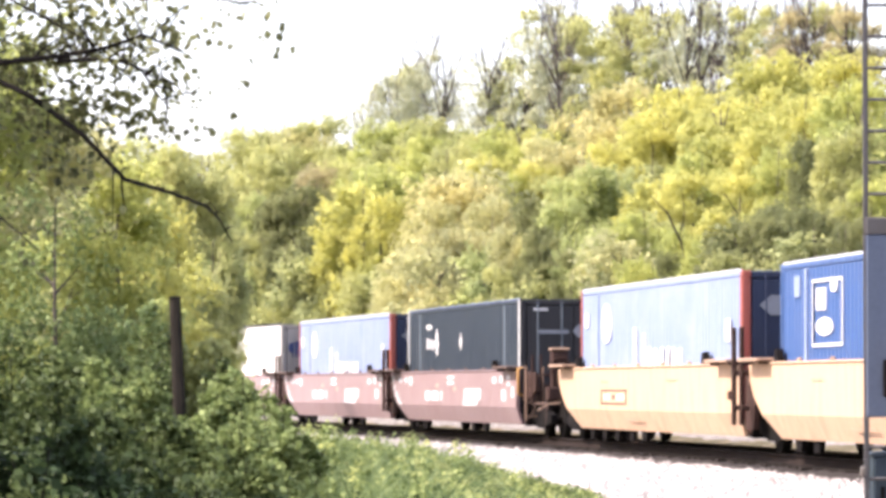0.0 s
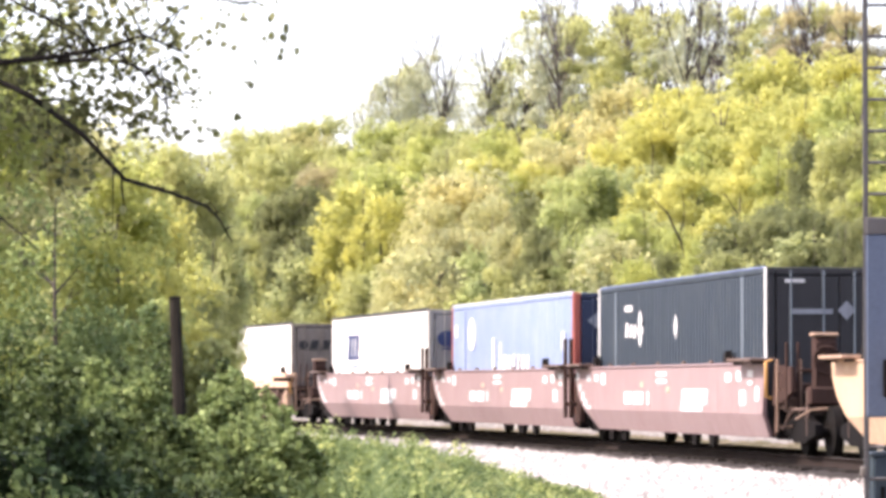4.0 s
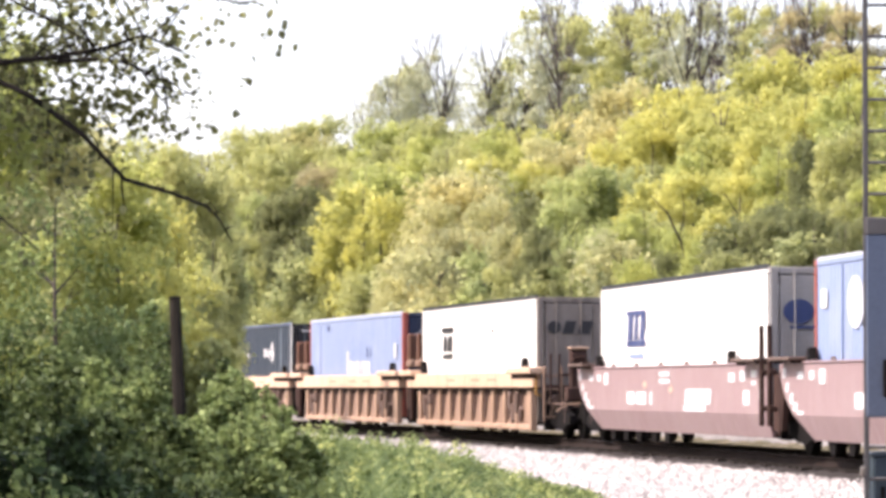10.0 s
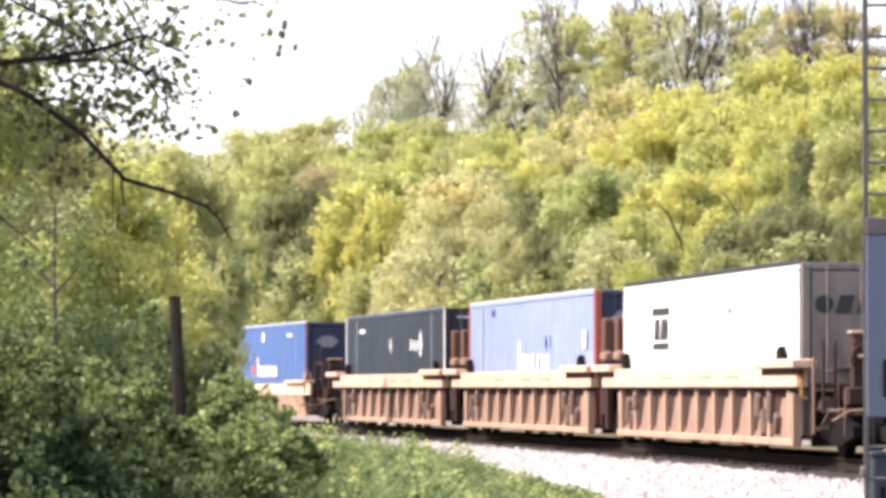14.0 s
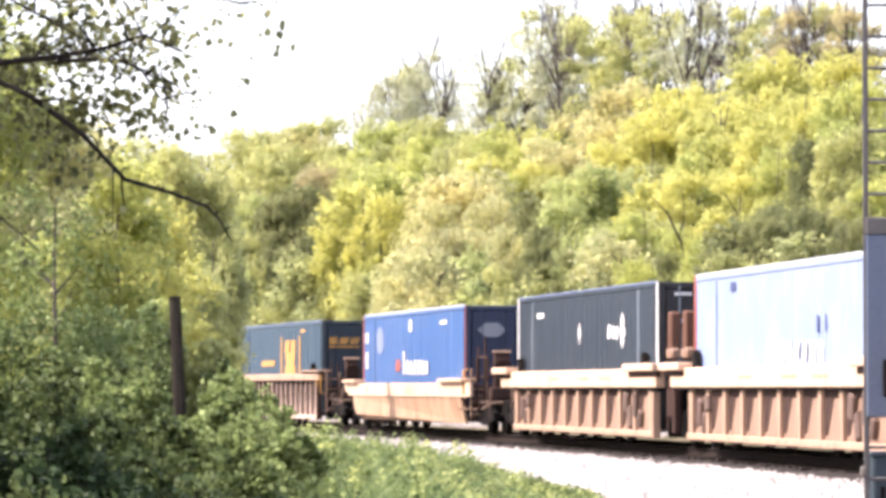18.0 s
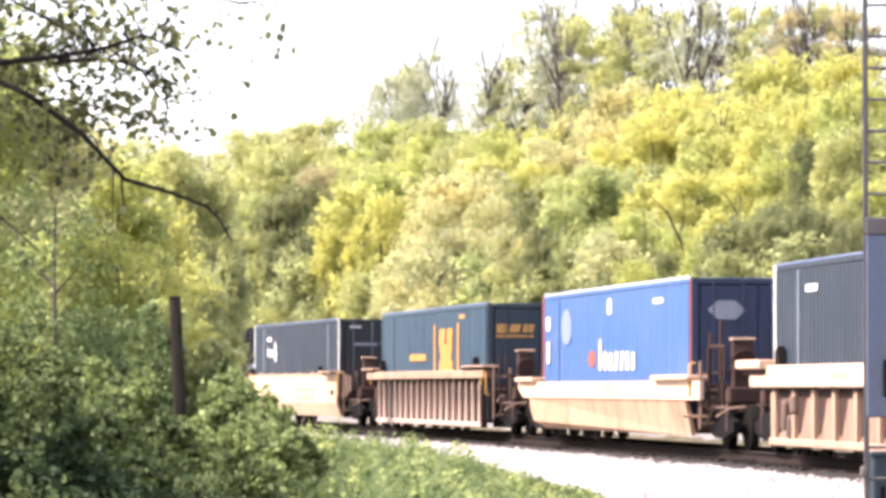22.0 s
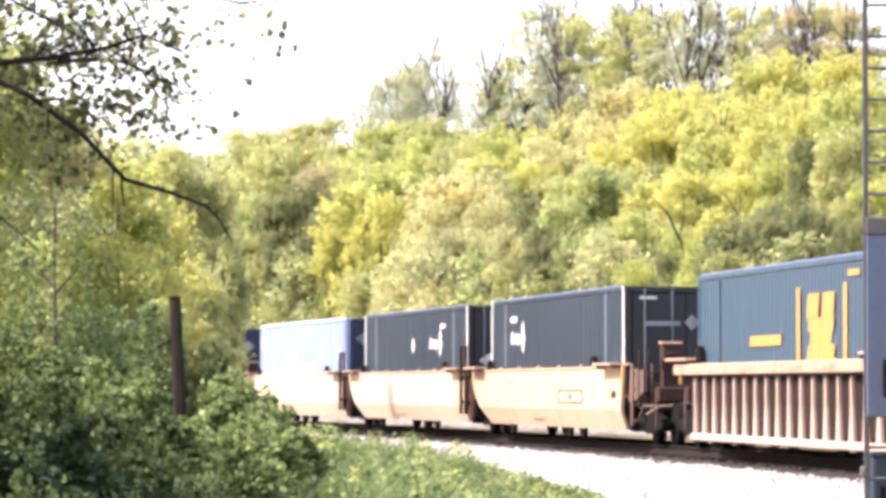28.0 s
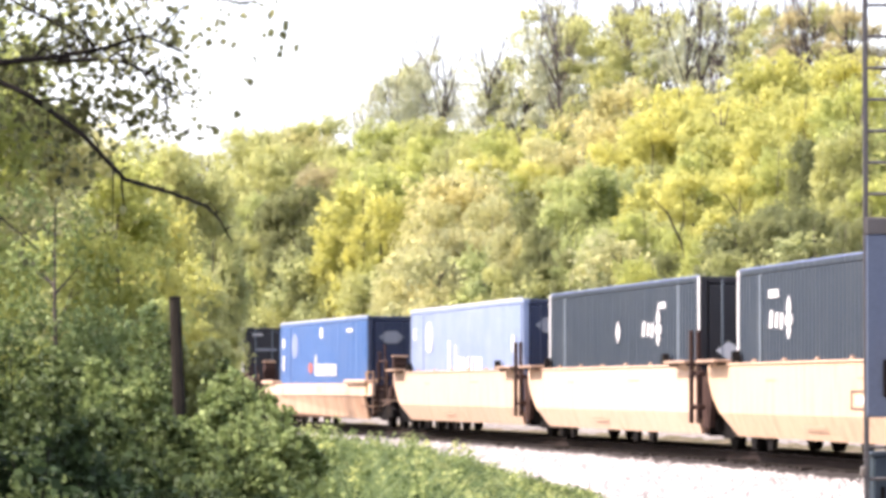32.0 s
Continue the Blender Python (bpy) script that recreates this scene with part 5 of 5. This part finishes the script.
shrub(-2.60, 27, 0.97, 0.40, "deep", 6000, 0.045, "low bush tinted very dark for shade under the thicket")
shrub(-2.30, 27, 0.95, 0.38, "deep", 6000, 0.042, "low bush tinted very dark for shade under the thicket")
shrub(-2.09, 28, 0.90, 0.38, "bush", 6000, 0.042, "dense dark green bush, partly darkened for shade in the thicket")
shrub(-1.84, 29, 0.84, 0.36, "bush", 6000, 0.04, "dense dark green bush, partly darkened for shade in the thicket")
shrub(-1.59, 30, 0.76, 0.34, "bush", 6000, 0.04, "dense dark green bush, partly darkened for shade in the thicket")
shrub(-1.32, 30, 0.68, 0.30, "thicket", 5000, 0.04, "fresh green tangled bush in the thicket")
shrub(-1.10, 31, 0.57, 0.26, "thicket", 4000, 0.038, "fresh green tangled bush in the thicket")
shrub(-1.95, 18, 0.91, 0.28, "deep", 5000, 0.04, "low bush tinted very dark for shade under the thicket")
shrub(-1.78, 18, 0.87, 0.26, "deep", 5000, 0.04, "low bush tinted very dark for shade under the thicket")
shrub(-1.71, 19, 0.87, 0.26, "deep", 5000, 0.04, "low bush tinted very dark for shade under the thicket")
shrub(-1.59, 20, 0.81, 0.26, "deep", 5000, 0.038, "low bush tinted very dark for shade under the thicket")
shrub(-1.45, 21, 0.76, 0.26, "deep", 5000, 0.036, "low bush tinted very dark for shade under the thicket")
shrub(-1.29, 22, 0.70, 0.25, "bush", 5000, 0.036, "dense dark green bush, partly darkened for shade in the thicket")
shrub(-1.11, 23, 0.64, 0.24, "bush", 4500, 0.034, "dense dark green bush, partly darkened for shade in the thicket")
shrub(-2.58, 25.5, 0.98, 0.22, "thicket", 900, 0.036, "low leafy plant with pale arching sprays")
shrub(-2.32, 25, 0.86, 0.16, "thicket", 500, 0.034, "low leafy plant with pale arching sprays")
shrub(-1.69, 39, 1.25, 0.24, "thicket", 6000, 0.042, "fresh green tangled bush in the thicket")
shrub(-1.47, 38, 1.06, 0.22, "thicket", 5000, 0.04, "fresh green tangled bush in the thicket")
shrub(-2.05, 42, 1.40, 0.22, "thicket", 5000, 0.042, "fresh green tangled bush in the thicket")
shrub(-1.27, 38, 0.86, 0.20, "thicket", 4000, 0.038, "fresh green tangled bush in the thicket")


def grass():
    """Long grass and weeds between the thicket and the ballast."""
    rng = np.random.default_rng(77)
    n, tufts = 38000, 2300
    cd = 37 + 83 * rng.beta(1.0, 1.7, tufts)
    reach = np.interp(cd, [36, 48, 62, 72, 88, 105, 120], [2.5, 2.5, 2.25, 1.15, 0.25, -1.1, -2.9])
    cw = rng.beta(1.0, 1.2, tufts)
    cx = reach - cw * np.interp(cd, [36, 78, 120], [4.2, 5.2, 4.0])
    size = rng.uniform(0.5, 1.3, tufts) * (0.22 + 0.78 * np.clip(cw * 2.4, 0, 1))
    pick = rng.integers(0, tufts, n)
    x, d = cx[pick] + rng.normal(0, 0.11, n), cd[pick] + rng.normal(0, 0.14, n)
    z = land(x, d)
    tallest = np.interp(cx / cd, [-0.045, -0.02, 0.0, 0.012, 0.025, 0.045], [0.85, 0.72, 0.60, 0.45, 0.30, 0.17])
    tallest = tallest * np.interp(cd, [58, 78, 95, 120], [1.0, 0.8, 0.42, 0.25])
    h = tallest[pick] * size[pick] * rng.uniform(0.45, 1.15, n)
    lean = rng.normal(0, 0.45, (n, 2)) * h[:, None]
    wd = rng.uniform(0.008, 0.022, n)
    a = rng.uniform(0, 3.14, n)
    ux, uy = np.cos(a) * wd, np.sin(a) * wd
    base = np.stack([x, d, z - 0.02], 1)
    mid = base + np.stack([lean[:, 0] * 0.35, lean[:, 1] * 0.35, h * 0.65], 1)
    tip = base + np.stack([lean[:, 0], lean[:, 1], h * 0.95], 1)
    off = np.stack([ux, uy, np.zeros(n)], 1)
    V = np.stack([base - off, base + off, mid + off * 0.8, mid - off * 0.8, tip + off * 0.1, tip - off * 0.1], 1).reshape(-1, 3)
    q = np.array([(0, 1, 2, 3), (3, 2, 4, 5)])
    F = (q[None] + 6 * np.arange(n)[:, None, None]).reshape(-1, 4)
    ob = dress(new("long_grass", from_arrays("long_grass", V, F)), LEAVES["grass"])
    tagged(ob, "long bright green grass and weeds along the ballast", "grass", kind="stuff")
    # clumps of broad-leaved weeds, mounded, with dark hollows between them
    for name, tint, m, seed, words in (("weeds", "leafy", 330, 5, "clumps of pale green broad-leaved weeds in the grass"), ("nettles", "thicket", 640, 6, "fresh green leafy weeds in mounded clumps"), ("docks", "bush", 560, 7, "dark green leafy weeds low in the grass")):
        rng = np.random.default_rng(seed)
        pick = rng.integers(0, tufts, m)
        P = []
        for i in pick:
            hi = tallest[i] * (0.35 + 0.85 * size[i]) * rng.uniform(0.5, 1.25) * (0.7 if tint == "bush" else 1.0)
            wide = rng.uniform(0.10, 0.34)
            k = int(60 + 800 * hi * wide)
            a, q = rng.uniform(0, 6.28, k), rng.uniform(0, 1, k) ** 0.5
            up = hi * (1 - 0.75 * q ** 2) * rng.uniform(0.35, 1.05, k)
            P.append(np.stack([cx[i] + wide * q * np.cos(a), cd[i] + wide * q * np.sin(a), land(cx[i], cd[i])[0] + up], 1))
        V, F = leaves(rng, np.concatenate(P), 0.048, 0.7)
        ob = dress(new(name, from_arrays(name, V, F)), LEAVES[tint])
        tagged(ob, words, "weeds", kind="stuff")


grass()


SWAYING = []


def overhanging_tree():
    """A tree beside the camera: its trunk stands out of view, its boughs reach in."""
    D = 25.0
    t = thing("tree", pose(-5.2, D, -0.5), "overhanging tree with dark twisting boughs and sparse spring leaves", "tree")
    o = Vector((-5.2, D, -0.5))
    rng = np.random.default_rng(8)

    def local(px, pz, dy=0.0):
        return Vector((px, D + dy, pz)) - o

    trunk = [Vector((0, 0, -0.2)), Vector((0.1, 0, 1.5)), Vector((0.35, 0, 3.0)), Vector((0.5, 0.1, 4.4)), Vector((0.7, 0.2, 6.5))]
    part("trunk", tubes("trunk", [(trunk, [0.2, 0.17, 0.14, 0.11, 0.05])], 9), DARK_BARK, t)
    boughs = [
        ("bough", [trunk[2], local(-3.4, 3.35), local(-2.55, 2.95), local(-2.25, 2.72), local(-1.98, 2.45), local(-1.72, 2.35), local(-1.45, 2.27), local(-1.38, 2.18), local(-1.30, 2.05)], 0.025),
        ("bough", [trunk[2], local(-3.5, 3.05), local(-2.75, 3.17), local(-2.38, 3.19), local(-2.1, 3.26), local(-1.85, 3.33), local(-1.62, 3.24)], 0.030),
        ("bough", [trunk[3], local(-3.6, 3.9, 0.3), local(-2.8, 3.75, 0.3), local(-2.2, 3.62, 0.2), local(-1.7, 3.62), local(-1.2, 3.50)], 0.026),
        ("bough", [trunk[2], local(-3.6, 2.75, 0.4), local(-2.9, 2.35, 0.3), local(-2.5, 2.0, 0.2)], 0.02),
        ("bough", [local(-2.38, 3.19), local(-2.13, 3.18), local(-1.96, 3.15), local(-1.86, 3.09), local(-1.78, 3.02), local(-1.70, 2.88)], 0.017),
        ("bough", [trunk[3], local(-3.2, 3.85, 0.2), local(-2.55, 3.5, 0.1), local(-2.2, 3.30), local(-1.9, 3.02)], 0.014),
    ]
    part("dead_twig", tubes("dead_twig", [([local(-1.99, 2.46), local(-1.985, 2.36), local(-1.975, 2.28)], [0.010, 0.008, 0.004])], 6), DARK_BARK, t)
    spray_places = []
    for name, pts, r in boughs:
        wig = [p + Vector(rng.normal(0, 0.012, 3)) for p in pts]
        part(name, tubes(name, [(wig, [r * (1 - 0.8 * i / (len(wig) - 1)) for i in range(len(wig))])], 7), DARK_BARK, t)
        for i in range(1, len(wig)):
            for k in range(3):
                spray_places.append((wig[i - 1].lerp(wig[i], rng.uniform(0, 1)), r))
    # side twigs with their leaves
    for p, r in spray_places:
        q = p + o
        fall = float(np.clip((q.x + 1.0) / -2.0, 0.12, 1.3))
        if q.z < 2.75:
            fall *= 0.4
        if q.z < 2.5 and q.x > -2.2:
            fall = 0.05
        reach = rng.uniform(0.18, 0.42) if fall > 0.06 else rng.uniform(0.04, 0.10)
        d = Vector((rng.uniform(-0.4, 1.0), rng.uniform(-0.6, 0.6), rng.uniform(-0.5, 0.8))).normalized()
        e = p + d * reach
        runs = [([p, p.lerp(e, 0.5) + Vector((0, 0, 0.02)), e], [0.007, 0.005, 0.002])]
        tw = part("twig", tubes("twig", runs, 5), DARK_BARK, t)
        n = int(34 * fall)
        if n > 2:
            base = np.array([tuple(p.lerp(e, u)) for u in rng.uniform(0.2, 1.1, n)]) + rng.normal(0, 0.10, (n, 3)) + np.array([0, 0.2, 0])
            V, F = leaves(rng, base, 0.042, 0.3, 1.3)
            tagged(part("leaf_spray", from_arrays("leaf_spray", V, F), LEAVES["near"], tw), kind="stuff")
    # thin outer sprays against the sky
    outer = [(-1.92, 3.41, 0.07, 12), (-1.74, 3.42, 0.05, 8), (-1.69, 3.35, 0.03, 5), (-1.53, 3.23, 0.05, 6), (-1.82, 3.07, 0.04, 8), (-1.72, 3.07, 0.03, 5), (-1.7, 2.99, 0.02, 3), (-1.77, 2.87, 0.03, 5), (-1.72, 2.81, 0.03, 6), (-1.61, 2.98, 0.03, 3), (-1.58, 2.86, 0.03, 5), (-1.52, 2.78, 0.03, 5), (-1.46, 2.79, 0.02, 4), (-1.34, 2.87, 0.02, 2), (-1.48, 2.89, 0.01, 1), (-1.69, 3.12, 0.03, 4)]
    outer += [(-1.24, 3.08, 0.03, 4), (-1.08, 3.08, 0.01, 1), (-1.1, 3.51, 0.02, 3), (-1.01, 3.42, 0.02, 3), (-1.13, 3.37, 0.02, 4), (-1.03, 3.28, 0.015, 2), (-0.94, 3.29, 0.01, 1), (-1.2, 3.23, 0.01, 1), (-1.29, 3.52, 0.02, 2), (-1.35, 3.43, 0.02, 2), (-1.43, 3.47, 0.03, 4), (-1.34, 3.31, 0.02, 2), (-1.53, 3.38, 0.03, 3), (-1.41, 3.32, 0.02, 2), (-1.18, 3.48, 0.01, 1), (-1.94, 3, 0.07, 14), (-1.87, 2.91, 0.06, 10), (-1.99, 2.84, 0.06, 10), (-1.66, 2.74, 0.03, 4)]
    # the leafier inner part, thinning out along the boughs
    for _ in range(28):
        u = rng.uniform(0, 1) ** 1.5
        outer.append((-2.82 + 0.95 * u, rng.uniform(2.72, 3.62), rng.uniform(0.08, 0.16), int(rng.uniform(16, 44) * (1 - 0.75 * u))))
    for _ in range(5):
        outer.append((rng.uniform(-2.85, -2.3), rng.uniform(2.4, 3.0), rng.uniform(0.07, 0.14), int(rng.uniform(12, 30))))
    for _ in range(20):
        outer.append((rng.uniform(-2.4, -1.88), rng.uniform(2.5, 3.0), rng.uniform(0.05, 0.10), int(rng.uniform(9, 20))))
    for cx, cz, w, n in outer:
        P = np.array([cx, D + 0.45, cz]) - np.array(o) + rng.normal(0, w, (n, 3))
        V, F = leaves(rng, P, 0.045, 0.2, 1.25)
        spray = tagged(part("leaf_spray", from_arrays("leaf_spray", V, F), LEAVES["near"], t), kind="stuff")
        SWAYING.append((spray, float(np.clip((cx + 2.8) / 1.4, 0.15, 1.1))))
    # the main crown, out of view beside the camera, which shades the thicket
    for k, (cx, cy, r, z0, z1) in enumerate(((-7.6, 25, 2.2, 2.4, 7.6), (-7.2, 20.5, 1.8, 2.6, 6.8), (-7.9, 30, 2.0, 2.6, 7.2))):
        part("limb", tubes("limb", [([tuple(trunk[2]), tuple((trunk[2] + Vector((cx, cy, z0 + 1.5)) - o) / 2), tuple(Vector((cx, cy, z0 + 2.4)) - o)], [0.09, 0.07, 0.03])], 7), DARK_BARK, t)
        ob = part("crown", crown_mesh(700 + k, 2.6, 11000, 18, 0.043), LEAVES["leafy"], t, (cx - o.x, cy - o.y, z0 - o.z))
        ob.scale = (r, r, (z1 - z0) / 2.6)


overhanging_tree()

# ---- post and signal ladder ----


def old_post():
    t = thing("wooden_post", pose(-2.862, 45, -0.5, 0, -2.6, 0), "old dark weathered wooden post standing in the bushes", "post")
    rng = np.random.default_rng(3)
    bm = bmesh.new()
    bmesh.ops.create_cone(bm, cap_ends=True, segments=9, radius1=0.078, radius2=0.066, depth=2.70, matrix=Matrix.Translation((0, 0, 1.31)))
    for v in bm.verts:
        v.co += Vector((rng.normal(0, 0.006), rng.normal(0, 0.006), rng.normal(0, 0.02)))
    part("shaft", finish(bm, "shaft"), OLD_WOOD, t)
    part("cap", box(0.13, 0.13, 0.03, 0.01), OLD_WOOD, t, (0, 0, 2.66))


def signal_ladder():
    x, y = 4.08, 39.0
    z0 = float(land(x, y)[0])
    t = thing("signal_mast", pose(x, y, z0), "grey steel signal mast with a ladder and a sheet-metal climbing guard", "signal mast")
    part("footing", box(1.0, 1.0, 0.3, 0.03), CONCRETE, t, (0.25, 0.35, 0.05))
    part("mast_tube", tubes("mast_tube", [([(0.33, 0.42, 0.1), (0.33, 0.42, 7.5)], [0.075, 0.07])], 16), LADDER_GREY, t)
    for dx in (0.0, 0.42):
        part("stile", box(0.052, 0.03, 6.6, 0.006), LADDER_GREY, t, (dx, 0, 3.45))
    for k in range(21):
        part("rung", tubes("rung", [([(0.0, 0, 0), (0.42, 0, 0)], [0.017, 0.017])], 8) if k == 0 else kept("rung", lambda: tubes("rung", [([(0.0, 0, 0), (0.42, 0, 0)], [0.017, 0.017])], 8)), LADDER_GREY, t, (0, 0, 0.40 + 0.07 + 0.305 * k))
    guard = part("climbing_guard", box(0.44, 0.035, 1.76, 0.015), GREY_PAINT, t, (0.215, -0.045, 2.245), label="grey-blue sheet metal guard over the rungs")
    part("guard_lip", box(0.44, 0.06, 0.17, 0.012), LADDER_GREY, guard, (0, 0.01, 0.965))
    part("hasp", box(0.10, 0.05, 0.36, 0.01), IRON, guard, (-0.01, -0.04, -0.50))
    for zz in (1.2, 3.2, 5.4):
        part("stay", box(0.06, 0.42, 0.05, 0.008), LADDER_GREY, t, (0.33, 0.21, zz))
    # box and lid reuse the door paint: its dark slate includes shade
    cabinet = part("relay_box", box(0.62, 0.40, 0.92, 0.02), SHADED_TEAL, t, (0.38, 0.26, 0.54), label="slate grey steel box at the foot of the mast")
    part("box_lid", box(0.66, 0.44, 0.05, 0.012), SHADED_TEAL, cabinet, (0, 0, 0.47))
    part("box_latch", box(0.04, 0.03, 0.12, 0.008), IRON, cabinet, (-0.22, -0.21, 0.1))
    part("foot_bracket", box(0.06, 0.05, 0.09, 0.012), GRIMY_SHADED, t, (-0.03, 0, 0.85))


old_post()
signal_ladder()


# ---- what moves ----
def motions():
    times = [0.5 * i for i in range(65)]
    for ob, s, z in MOVING:
        walk(ob, [(t, line_pose(s + travelled(t), z)) for t in times])
    # the leaf sprays of the overhanging tree stir in a light wind: seconds, sideways, up (millimetres)
    wind = ((0, -14, -14), (1, -10, -4), (2, 0, -20), (3.5, 9, -20), (5.5, 7, -21), (7, 0, -17), (8, 0, -17), (9, 0, -15), (10, 0, 0), (12, 0, 0), (14, 0, 0), (16.5, -5, -2), (18.5, -14, 0), (20, -13, 0), (21, -10, -14), (23, -10, -17), (25, -16, -9), (27.5, -4, -4), (29, 4, 0), (30, 0, 0), (32, 7, -3))
    for ob, k in SWAYING:
        walk(ob, [(t, Matrix.Translation((dx * k / 1000, 0, dz * k / 1000))) for t, dx, dz in wind])
    # wheels roll without slipping
    turns = [i / 15 for i in range(481)]
    for w, ax in WHEELS:
        walk(w, [(t, Matrix.Translation((ax, 0, 0.42)) @ Matrix.Rotation(travelled(t) / 0.42, 4, "Y")) for t in turns])


motions()
